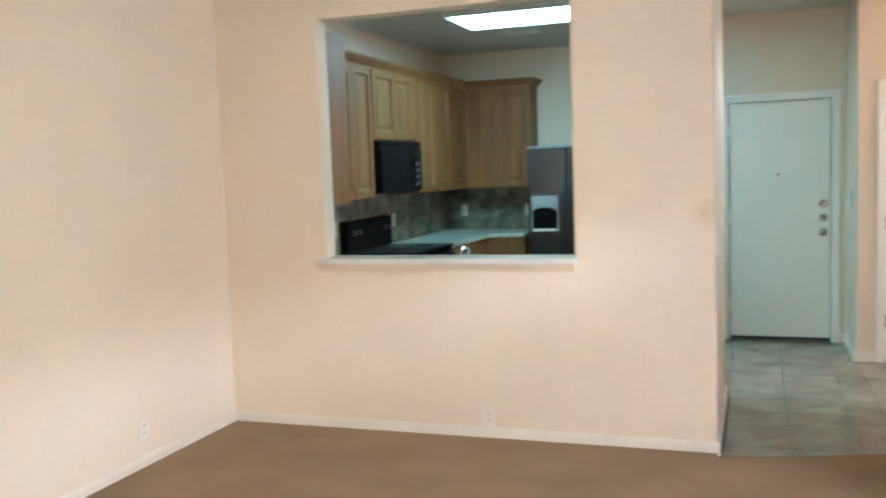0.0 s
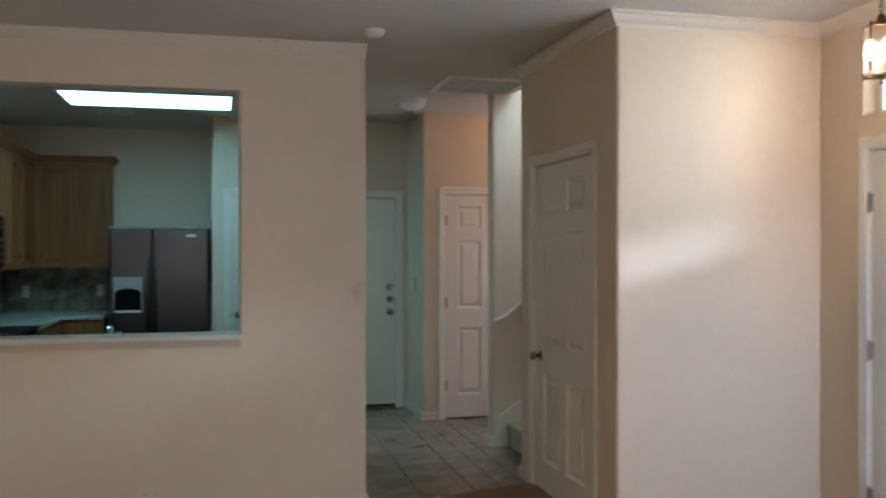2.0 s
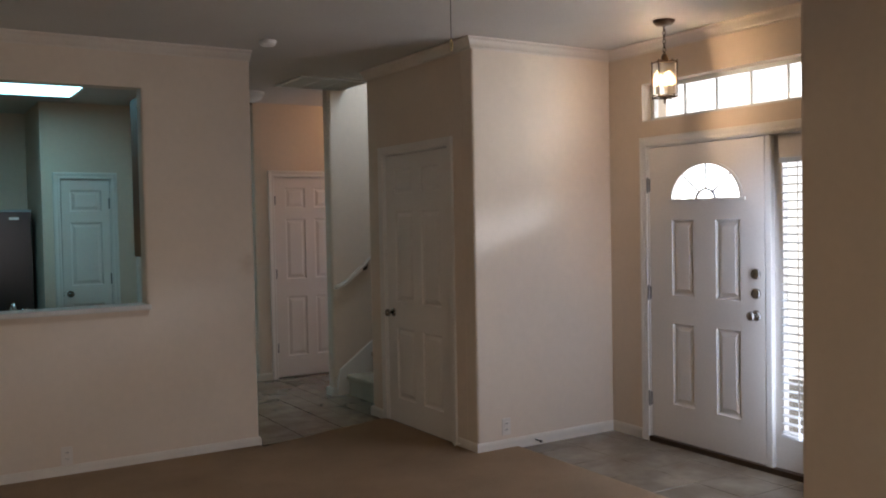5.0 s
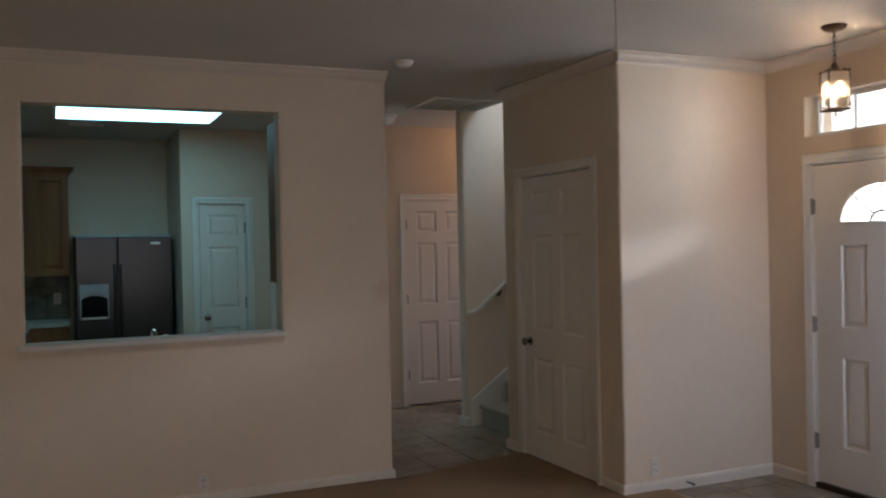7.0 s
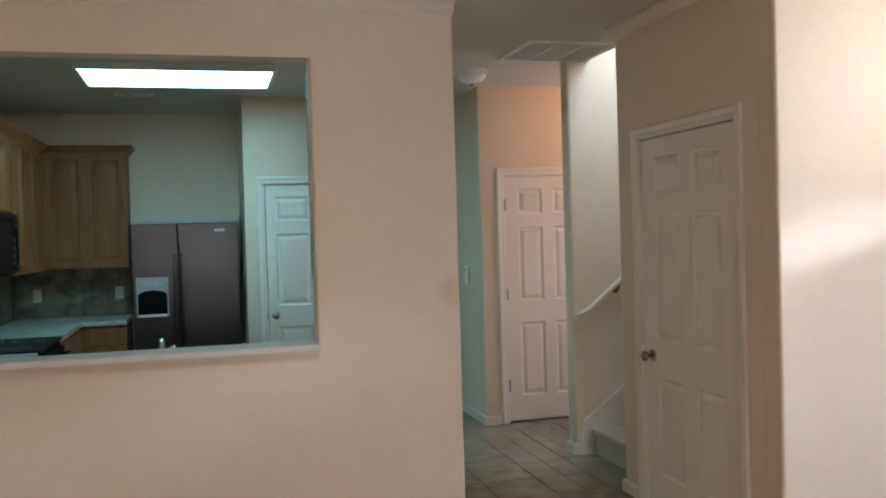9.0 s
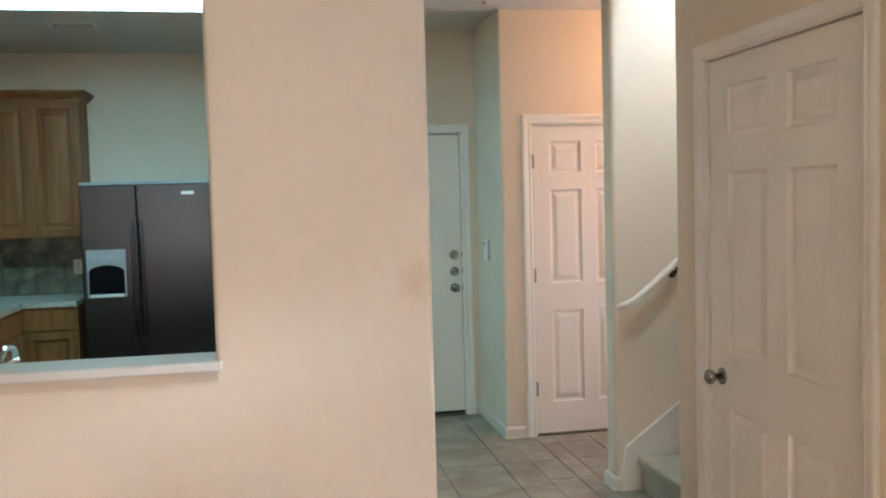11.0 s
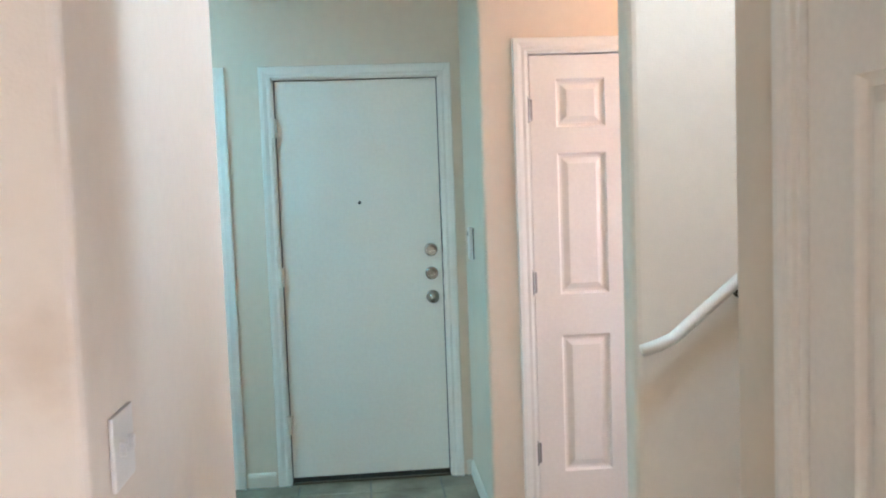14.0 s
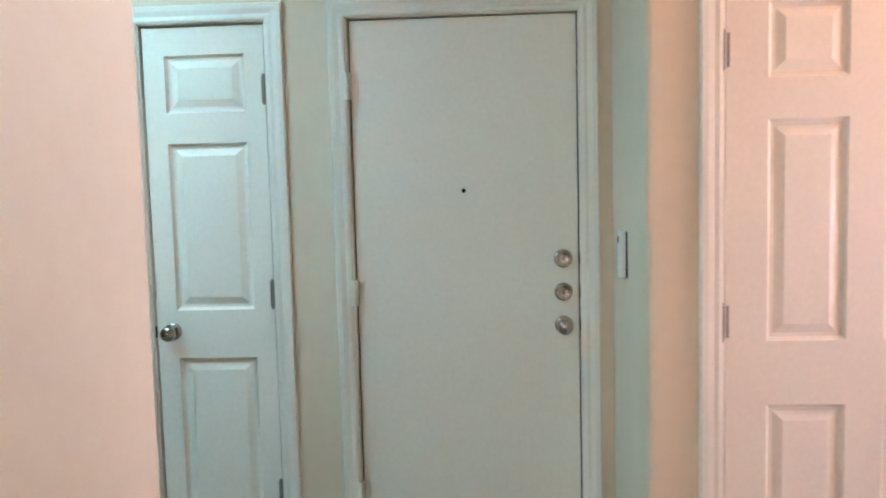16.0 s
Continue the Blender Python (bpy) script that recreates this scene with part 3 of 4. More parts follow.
# spring door stop on the floor edge of the closet wall
stop = tube([(1.128, 3.02, .035), (1.08, 3.02, .037)], .006, 8)
append(stop, lathe([(0.009, 0), (0.010, 0.012)], 10), pose(1.082, 3.02, 0.037, 0, -90, 0))
tagged(part("door_stop", stop, TRIM), "small white door stop on the baseboard", "door stop")
stop = tube([(1.60, 2.804, .04), (1.60, 2.743, .038)], .005, 8)
append(stop, lathe([(0.008, 0), (0.009, 0.012)], 10), pose(1.60, 2.748, 0.038, 90, 0, 0))
tagged(part("door_stop", stop, BLACK), "dark spring door stop on the white baseboard", "door stop")

# ---------------------------------------------------------------- front door with sidelight and transom
fd = empty("door_5", pose(FX, FO, 0, 0, 0, -90), "cream four-panel front door with a half-round fanlight, closed", "door", "", "structure")
fw = 0.958
pan = [(0.205, 0.395, 0.245, 0.80), (0.58, 0.775, 0.245, 0.80), (0.205, 0.395, 0.99, 1.50), (0.58, 0.775, 0.99, 1.50)]
bm = bmesh.new()
panel_face(bm, fw, 1.62, pan)
# upper part with the half-round opening, centre at (cx, cz)
cx, cz, cr, FLAT, NARC = 0.495, 1.637, 0.295, 0.79, 24
top = 2.0


def vquad(*p):
    bm.faces.new([bm.verts.new(v) for v in p])


vquad((0, 0, 1.62), (fw, 0, 1.62), (fw, 0, cz), (0, 0, cz))
vquad((0, 0, cz), (cx - cr, 0, cz), (cx - cr, 0, top), (0, 0, top))
vquad((cx + cr, 0, cz), (fw, 0, cz), (fw, 0, top), (cx + cr, 0, top))
for i in range(NARC):
    a, b = pi - pi * i / NARC, pi - pi * (i + 1) / NARC
    p, q = (cx + cr * cos(a), cz + FLAT * cr * sin(a)), (cx + cr * cos(b), cz + FLAT * cr * sin(b))
    vquad((p[0], 0, p[1]), (q[0], 0, q[1]), (q[0], 0, top), (p[0], 0, top))
    vquad((p[0], 0, p[1]), (q[0], 0, q[1]), (q[0], 0.044, q[1]), (p[0], 0.044, p[1]))
    vquad((p[0], 0.044, p[1]), (q[0], 0.044, q[1]), (q[0], 0.044, top), (p[0], 0.044, top))
vquad((cx - cr, 0, cz), (cx + cr, 0, cz), (cx + cr, 0.044, cz), (cx - cr, 0.044, cz))
vquad((0, 0.044, 0), (fw, 0.044, 0), (fw, 0.044, cz), (0, 0.044, cz))
vquad((0, 0.044, cz), (cx - cr, 0.044, cz), (cx - cr, 0.044, top), (0, 0.044, top))
vquad((cx + cr, 0.044, cz), (fw, 0.044, cz), (fw, 0.044, top), (cx + cr, 0.044, top))
for a in (((0, 0, 0), (0, 0.044, 0), (0, 0.044, top), (0, 0, top)), ((fw, 0, 0), (fw, 0.044, 0), (fw, 0.044, top), (fw, 0, top)), ((0, 0, top), (fw, 0, top), (fw, 0.044, top), (0, 0.044, top)), ((0, 0, 0), (fw, 0, 0), (fw, 0.044, 0), (0, 0.044, 0))):
    vquad(*a)
bmesh.ops.remove_doubles(bm, verts=bm.verts[:], dist=1e-5)
bmesh.ops.recalc_face_normals(bm, faces=bm.faces[:])
part("leaf", bm, DOOR, fd, m=pose(0.014, 0.004, 0.042))


def arc_bar(r0, r1, y0, y1, n=24):
    bm = bmesh.new()
    rings = []
    for i in range(n + 1):
        a = pi * i / n
        rings.append([bm.verts.new((r * cos(a), y, r * sin(a))) for r, y in ((r0, y0), (r1, y0), (r1, y1), (r0, y1))])
    for a, b in zip(rings, rings[1:]):
        for k in range(4):
            bm.faces.new((a[k], a[(k + 1) % 4], b[(k + 1) % 4], b[k]))
    bm.faces.new(rings[0])
    bm.faces.new(list(reversed(rings[-1])))
    bmesh.ops.recalc_face_normals(bm, faces=bm.faces[:])
    return bm


FC = pose(cx + .014, 0.004, cz + .042) @ Matrix.Diagonal((1, 1, FLAT, 1))
frame_bm = arc_bar(cr - .012, cr + .012, -0.008, 0.02)
box(frame_bm, -cr - .03, cr + .03, -0.010, 0.02, -0.018, 0.004, .003)
part("fanlight_frame", frame_bm, TRIM, fd, m=FC)
part("fanlight_hub", arc_bar(0.070, 0.087, 0.002, 0.021), GREY_PLASTIC, fd, "grey leaded ring", m=FC)
for ang in (45, 90, 135):
    a = rad(ang)
    bar = tube([(0.08 * cos(a), 0.012, 0.08 * sin(a)), ((cr - .005) * cos(a), 0.012, (cr - .005) * sin(a))], 0.0085, 6)
    part("fanlight_bar", bar, GREY_PLASTIC, fd, m=FC)
pane = bmesh.new()
arc = [pane.verts.new((cr * cos(pi * i / 24), 0.022, cr * sin(pi * i / 24))) for i in range(25)]
pane.faces.new(arc)
glass = part("pane", pane, GLASS, fd, m=FC)
glass.visible_shadow = False
for z in (0.30, 1.04, 1.785):
    hinge(fd, 0.012, z, 0.001)
knob(fd, 0.908, 0.95, 0.004)
knob(fd, 0.908, 1.085, 0.004, "bolt")
knob(fd, 0.908, 1.205, 0.004, "bolt")
part("threshold", boxed(0.0, 1.41, -0.012, 0.12, 0.0005, 0.036, 0.004), BRONZE, fd, "dark bronze threshold")
fr = bmesh.new()
box(fr, 0.0005, 0.012, 0.0, 0.155, 0, 2.06)
box(fr, 0.976, 1.02, 0.02, 0.155, 0.018, 2.045)
box(fr, 1.40, 1.4145, 0.0, 0.155, 0, 2.06)
box(fr, 0.012, 1.40, 0.0, 0.155, 2.046, 2.0595)
box(fr, 0.012, 0.026, 0.055, 0.155, 0.018, 2.045)
box(fr, 0.960, 0.976, 0.055, 0.155, 0.018, 2.045)
box(fr, 0.026, 0.960, 0.055, 0.155, 2.018, 2.045)
part("jamb", fr, TRIM, fd)
part("casing", casing_mesh(1.415, 2.055, [(o * 1.05, y) for o, y in CASE]), TRIM, fd, m=pose(0, -0.001, 0))
box_bm = boxed(0.977, 1.0205, 0.002, 0.07, 0.018, 2.045, 0.004)
part("mullion", box_bm, TRIM, fd)

sl = empty("window_1", pose(FX, FO, 0, 0, 0, -90), "tall narrow sidelight window with open white mini blind", "window", "", "structure")
sp = cells(1.021, 1.398, 0.02, 2.043, 0.036, 0.076, [(1.085, 1.345, 0.235, 1.90)], lambda u, v, w: (u, w, v))
part("window_frame", sp, DOOR, sl)
beads = cells(1.072, 1.358, 0.222, 1.913, 0.028, 0.038, [(1.085, 1.345, 0.235, 1.90)], lambda u, v, w: (u, w, v))
part("glazing_bead", beads, TRIM, sl)
g = part("pane", boxed(1.085, 1.345, 0.066, 0.070, 0.235, 1.90), GLASS, sl)
g.visible_shadow = False
blind = empty("window_blind", pose(FX, FO, 0, 0, 0, -90), "white open mini blind in front of the sidelight", "blind")
part("headrail", boxed(1.082, 1.348, -0.008, 0.034, 1.872, 1.902, .003), SLAT, blind)
slat = boxed(1.090, 1.340, -0.016, 0.016, -0.003, 0.003, 0.002)
slat_me = mesh_of("slat", slat)
slat_me.materials.append(SLAT)
n_slats = 33
for i in range(n_slats):
    ob = new("slat", slat_me)
    ob.parent = blind
    ob.matrix_basis = pose(0, 0.012, 0.272 + i * (1.842 - 0.272) / (n_slats - 1), 8, 0, 0)
part("bottom_rail", boxed(1.088, 1.342, -0.004, 0.028, 0.238, 0.256, .003), SLAT, blind)
for x in (1.215,):
    part("ladder_cord", tube([(x, -0.007, 0.245), (x, -0.007, 1.88)], 0.003, 6), PLASTIC, blind)

tw = empty("window_2", pose(FX, FO + .045, 2.228, 0, 0, -90), "wide low transom window with white muntins above the front door", "window", "", "structure")
fr = cells(0.001, 1.429, 0.001, 0.261, 0.085, 0.125, [(0.035, 1.395, 0.03, 0.232)], lambda u, v, w: (u, w, v))
part("window_frame", fr, VINYL, tw)
for i in range(4):
    x = 0.035 + 1.36 * (i + 1) / 5
    part("muntin", boxed(x - .007, x + .007, 0.094, 0.114, 0.03, 0.232), VINYL, tw)
g = part("pane", boxed(0.035, 1.395, 0.102, 0.106, 0.03, 0.232), GLASS, tw)
g.visible_shadow = False
part("window_sill", boxed(0.001, 1.429, 0.0, 0.084, 0.0005, 0.006), TRIM, tw)

tagged(part("backdrop", boxed(9.0, 9.05, -9, 9, -0.5, 6), OUTSIDE), "bright hazy daylight beyond the front windows", "backdrop", kind="structure")
tagged(part("backdrop", boxed(-8, 6, -9.05, -9.0, -0.5, 5), OUTSIDE), "bright hazy daylight beyond the patio window", "backdrop", kind="structure")
# the low slab glows by itself to imitate sunlit ground and light the foyer
tagged(part("backdrop", boxed(2.56, 8.99, -8, 8.5, -0.29, -0.27), OUTSIDE), "glowing slab in place of sunlit ground beyond the front door", "backdrop", kind="structure")
# unseen slab over the entry, added to keep the softbox out of the transom
tagged(part("porch_blocker", boxed(2.555, 4.4, -1.5, 6.0, 2.53, 2.66), TRIM), "unseen white slab outside the front door, added to block high light", "roof", kind="structure")
tagged(part("ground", boxed(-400, 400, -400, 400, -0.6, -0.3), GROUND), "plain ground outside the house", "ground", kind="structure")

# patio window behind the walk
pw = empty("window_3", pose(-2.3, REAR, 0.08), "wide sliding patio window with white frame", "window", "", "structure")
part("window_frame", cells(0.002, 2.698, 0.002, 1.998, -0.12, -0.06, [(0.06, 1.32, 0.06, 1.94), (1.38, 2.64, 0.06, 1.94)], lambda u, v, w: (u, w, v)), VINYL, pw)
for x in (0.06, 1.38):
    g = part("pane", boxed(x, x + 1.26, -0.092, -0.088, 0.06, 1.94), GLASS, pw)
    g.visible_shadow = False
# unseen upper windows, added as openings for the two stair fill lamps
uw = empty("window_4", pose(5.0, 4.45, 3.4), "unseen upper stairwell window with white frame, added for the stair fill lamp", "window", "", "structure")
part("window_frame", cells(0.002, 0.698, 0.002, 1.498, 0.06, 0.11, [(0.05, 0.65, 0.05, 1.45)], lambda u, v, w: (w, u, v)), VINYL, uw)
g = part("pane", boxed(0.08, 0.084, 0.05, 0.65, 0.05, 1.45), GLASS, uw)
g.visible_shadow = False
uv = empty("window_5", pose(1.75, 4.26, 3.55), "unseen upper landing window beside the stairs, added for the landing fill lamp", "window", "", "structure")
part("window_frame", cells(0.002, 1.398, 0.002, 1.398, 0.02, 0.06, [(0.05, 1.35, 0.05, 1.35)], lambda u, v, w: (u, w, v)), VINYL, uv)
g = part("pane", boxed(0.05, 1.35, 0.038, 0.042, 0.05, 1.35), GLASS, uv)
g.visible_shadow = False

# ---------------------------------------------------------------- pass-through sill
sill = empty("window_sill", pose(0, 0, 0), "white painted wooden ledge of the kitchen pass-through", "ledge", "", "structure")
bm = boxed(-2.295, -0.724, 3.845, 3.899, 1.025, 1.06, 0.008, 3)
box(bm, -2.246, -0.746, 3.897, 4.05, 1.032, 1.0595)
part("board", bm, SILL, sill)
part("apron", run([(-0.737, 3.90), (-2.283, 3.90)], [(0, 0.975), (0.010, 0.975), (0.012, 0.985), (0.022, 1.0), (0.035, 1.018), (0.038, 1.0245), (0, 1.0245)]), PAINT, sill)

# ---------------------------------------------------------------- stairs
RISE, GO, X0 = 0.185, 0.255, 1.34
st = empty("staircase", pose(0, 0, 0), "carpeted staircase rising between two walls", "stairs", "", "structure")
for i in range(13):
    x, z = X0 + i * GO, i * RISE
    bm = boxed(x, x + GO + .03, 4.357, 5.235, max(0, z - .02), z + RISE, 0.0)
    nose = boxed(x - 0.03, x + .05, 4.358, 5.234, z + RISE - .045, z + RISE + .003, 0.018, 3)
    append(bm, nose)
    part("step", bm, STAIR_CARPET, st)
sk = bmesh.new()
a = [(1.23, 0.0), (1.23, 0.10), (1.26, 0.235), (1.26 + 3.3, 0.235 + 3.3 * RISE / GO), (1.26 + 3.3, 0.0)]
f1 = [sk.verts.new((x, 5.236, z)) for x, z in a]
f2 = [sk.verts.new((x, 5.2595, z)) for x, z in a]
sk.faces.new(f1)
sk.faces.new(list(reversed(f2)))
for i in range(len(a)):
    sk.faces.new((f1[i], f2[i], f2[(i + 1) % len(a)], f1[(i + 1) % len(a)]))
bmesh.ops.recalc_face_normals(sk, faces=sk.faces[:])
part("skirt_board", sk, TRIM, st, "white painted stair skirt board")
hr = empty("handrail", pose(0, 0, 0), "white painted wooden handrail on the stair wall", "handrail")
k = RISE / GO * 1.12
rail = [(1.205, 5.205, 0.985), (1.25, 5.2, 0.998), (1.305, 5.2, 1.02), (1.315, 5.2, 1.03)] + [(1.315 + s, 5.2, 1.03 + s * k) for s in (0.03, 0.3, 1.0, 2.0, 3.2)]
part("rail", tube(rail, 0.019, 14), BASE_PAINT, hr, smooth=True)
for s in (0.22, 1.2, 2.4):
    x, z = 1.315 + s, 1.03 + s * k
    b = part("rail_bracket", tube([(x, 5.2, z - .015), (x, 5.21, z - .055), (x, 5.235, z - .065), (x, 5.258, z - .065)], 0.006, 8), BRONZE, hr, "dark metal bracket")
    part("bracket_plate", lathe([(0.022, 0), (0.02, 0.006)], 14), BRONZE, b, m=pose(x, 5.259, z - .065, 90, 0, 0))


# ---------------------------------------------------------------- small wall and ceiling fixtures
def outlet(m, label="ivory duplex wall outlet"):
    o = empty("wall_outlet", m, label, "outlet", "wall outlets")
    part("cover_plate", boxed(-0.035, 0.035, -0.007, -0.0005, -0.058, 0.058, 0.003), IVORY, o)
    for z in (-0.02, 0.02):
        r = part("receptacle", boxed(-0.017, 0.017, -0.0095, -0.0065, z - .014, z + .014, 0.0025), IVORY, o)
        s = boxed(-0.0075, -0.0045, -0.0105, -0.009, z - .004, z + .007)
        box(s, 0.0045, 0.0075, -0.0105, -0.009, z - .004, z + .006)
        part("slot", s, BLACK, r)
    return o


first = outlet(pose(-1.262, 3.90, 0.135))
copy_thing(first, pose(LEFT, 2.99, 0.22, 0, 0, 90))
copy_thing(first, pose(1.36, 2.818, 0.16))

sw = empty("light_switch", pose(0.0, 4.055, 1.115, 0, 0, 90), "ivory double wall switch plate", "switch")
part("cover_plate", boxed(-0.058, 0.058, -0.008, -0.0005, -0.058, 0.058, 0.003), IVORY, sw)
for x in (-0.023, 0.023):
    part("toggle", boxed(x - .005, x + .005, -0.018, -0.007, -0.010, 0.012, 0.002), IVORY, sw)

ts = empty("alarm_keypad", pose(0.905, 6.80, 1.215, 0, 0, -90), "slim white alarm keypad with a small dark display", "keypad")
part("case", boxed(-0.037, 0.037, -0.022, -0.0005, -0.075, 0.075, 0.004), PLASTIC, ts)
part("display", boxed(-0.028, -0.008, -0.0235, -0.021, 0.035, 0.055, 0.001), BLACK, ts, "small dark display")
# thin dark strip stands in for the shadow between keypad and wall
part("edge_shadow", boxed(0.037, 0.0385, -0.006, -0.001, -0.073, 0.073), DARK, ts, "dark strip for the keypad's shadow at the wall")

sm = empty("smoke_detector", pose(-0.015, 3.50, CEIL), "small round white smoke detector on the ceiling", "smoke detector")
part("base", lathe([(0.058, -0.012), (0.06, -0.0005)], 28), PLASTIC, sm, smooth=False)
part("cover", lathe([(0.02, -0.038), (0.042, -0.035), (0.052, -0.024), (0.056, -0.012)], 28), PLASTIC, sm, smooth=True)


def dome(m, label, lit):
    d = empty("ceiling_light", m, label, "ceiling light")
    part("canopy", lathe([(0.118, -0.022), (0.122, -0.018), (0.122, -0.0005)], 36), PLASTIC, d)
    part("glass_bowl", lathe([(0.012, -0.098), (0.05, -0.093), (0.086, -0.076), (0.108, -0.048), (0.114, -0.022)], 36), FROST if not lit else BOWL, d, "frosted glass bowl", True)
    part("finial", lathe([(0.003, -0.118), (0.01, -0.111), (0.012, -0.098)], 14), NICKEL, d)
    return d


dome(pose(0.66, 5.74, CEIL), "flush white frosted dome ceiling light, unlit", False)

# return-air grille on the hall ceiling
gr = empty("air_grille", pose(0.71, 4.69, CEIL), "white metal return-air grille on the hall ceiling", "grille")
part("frame", cells(0.0, 0.62, 0.0, 0.60, -0.014, -0.0005, [(0.035, 0.585, 0.035, 0.565)], lambda u, v, w: (u, v, w)), VENT, gr)
# near-black sheet on the closed ceiling imitates the dark behind the slats
part("backing", boxed(0.035, 0.585, 0.035, 0.565, -0.002, -0.0008), DARK, gr, "dark sheet standing for the unlit duct")
for i in range(26):
    x = 0.045 + i * 0.0212
    part("slat", boxed(-0.0068, 0.0068, 0.036, 0.564, -0.0008, 0.0008), VENT, gr, m=pose(x, 0, -0.008, 0, 52, 0))
for x in (0.213, 0.40):
    part("divider", boxed(x - .008, x + .008, 0.034, 0.566, -0.0145, -0.002), VENT, gr)

# ---------------------------------------------------------------- foyer pendant
PX, PY = 1.925, 1.87
pe = empty("pendant_lamp", pose(PX, PY, 0), "bronze lantern pendant with a glowing glass cylinder and lit bulbs", "pendant lamp")
part("canopy", lathe([(0.012, CEIL - .034), (0.05, CEIL - .028), (0.066, CEIL - .012), (0.068, CEIL - .0005)], 28), BRONZE, pe, smooth=True)
z = CEIL - .036
i = 0
while z > 2.575:
    link = bmesh.new()
    pts = [(0.009 * cos(2 * pi * k / 10), 0, z - .014 + 0.017 * sin(2 * pi * k / 10)) for k in range(11)]
    tube(pts, 0.0026, 6, link)
    part("chain_link", link, BRONZE, pe, m=pose(0, 0, 0, 0, 0, 90 * (i % 2) + 20))
    z -= 0.026
    i += 1
part("cap", lathe([(0.012, 2.565), (0.016, 2.56), (0.02, 2.545), (0.024, 2.535), (0.026, 2.528), (0.026, 2.522)], 24), BRONZE, pe, smooth=True)
for zz in (2.512, 2.30):
    ring = bmesh.new()
    for k in range(4):
        a, b = 2 * pi * k / 4 + .35, 2 * pi * (k + 1) / 4 + .35
        tube([(0.082 * cos(a), 0.082 * sin(a), zz), (0.082 * cos(b), 0.082 * sin(b), zz)], 0.005, 6, ring)
        tube([(0.082 * cos(a), 0.082 * sin(a), zz), (0.045 * cos(a), 0.045 * sin(a), zz + (0.016 if zz > 2.4 else -0.002))], 0.004, 6, ring)
    part("cage_ring", ring, BRONZE, pe)
for k in range(4):
    a = 2 * pi * k / 4 + .35
    bar = tube([(0.082 * cos(a), 0.082 * sin(a), 2.292), (0.082 * cos(a), 0.082 * sin(a), 2.516)], 0.0045, 6)
    append(bar, lathe([(0.002, -0.008), (0.007, 0.0), (0.002, 0.008)], 8), Matrix.Translation((0.082 * cos(a), 0.082 * sin(a), 2.518)))
    part("cage_bar", bar, BRONZE, pe)
g = part("glass_shade", lathe([(0.072, 2.315), (0.072, 2.505)], 28, False), LANTERN_GLASS, pe, "glowing seeded glass cylinder", True)
g.visible_shadow = False
part("socket_plate", lathe([(0.006, 2.288), (0.03, 2.296), (0.05, 2.306), (0.05, 2.31)], 20), BRONZE, pe)
part("bottom_finial", lathe([(0.003, 2.262), (0.009, 2.27), (0.005, 2.28), (0.01, 2.288)], 12), BRONZE, pe)
for k in range(3):
    a = 2 * pi * k / 3 + .4
    m = pose(0.032 * cos(a), 0.032 * sin(a), 2.31)
    c1 = part("candle_sleeve", lathe([(0.009, 0.0), (0.009, 0.06)], 12), PLASTIC, pe, m=m)
    part("bulb", lathe([(0.009, 0.06), (0.021, 0.085), (0.019, 0.115), (0.004, 0.145)], 14), BULB, c1, "glowing warm bulb", True)

# ---------------------------------------------------------------- ceiling fan over the living room
QX, QY = -0.50, 0.46
fan = empty("ceiling_fan", pose(QX, QY, 0), "dark bronze ceiling fan with a lit glass bowl and pull chain", "ceiling fan")
part("canopy", lathe([(0.02, CEIL - .05), (0.055, CEIL - .035), (0.068, CEIL - .0005)], 28), BRONZE, fan, smooth=True)
part("motor_housing", lathe([(0.06, 2.50), (0.11, 2.52), (0.13, 2.56), (0.13, 2.62), (0.09, 2.67), (0.03, 2.71), (0.03, 2.73)], 32), BRONZE, fan, smooth=True)
for k in range(5):
    m = pose(0, 0, 2.655, 0, 0, 72 * k + 14)
    bl = boxed(0.2, 0.66, -0.062, 0.062, -0.004, 0.004, 0.003)
    b = part("blade", bl, OAK, fan, m=m @ pose(0, 0, 0, 11, 0, 0))
    part("blade_arm", boxed(0.09, 0.25, -0.018, 0.018, -0.012, -0.004, 0.002), BRONZE, b)
part("light_bowl", lathe([(0.01, 2.36), (0.05, 2.365), (0.09, 2.39), (0.11, 2.43), (0.115, 2.47)], 32), BOWL, fan, "frosted lit glass bowl", True)
part("bowl_rim", lathe([(0.117, 2.465), (0.12, 2.48), (0.08, 2.50)], 32), BRONZE, fan)
part("pull_chain", tube([(0.035, 0.05, 2.50), (0.065, 0.13, 2.45), (0.068, 0.135, 2.40), (0.068, 0.135, 2.21)], 0.0017, 5), DARK, fan, "thin dark pull chain")
part("chain_pull", lathe([(0.002, 2.17), (0.006, 2.18), (0.006, 2.20), (0.002, 2.213)], 10), DARK, fan, m=pose(0.068, 0.135, 0))

# unseen window added in the alcove behind the stairs, to let the fill lamp in
aw = empty("window_6", pose(2.9, 6.19, 0.74, 0, 0, -90), "unseen plain white window added to light the alcove", "window", "", "structure")
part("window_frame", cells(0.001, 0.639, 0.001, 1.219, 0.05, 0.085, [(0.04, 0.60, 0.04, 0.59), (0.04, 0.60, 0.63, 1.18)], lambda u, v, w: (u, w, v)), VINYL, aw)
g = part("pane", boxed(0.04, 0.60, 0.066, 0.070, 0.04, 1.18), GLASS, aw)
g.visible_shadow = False

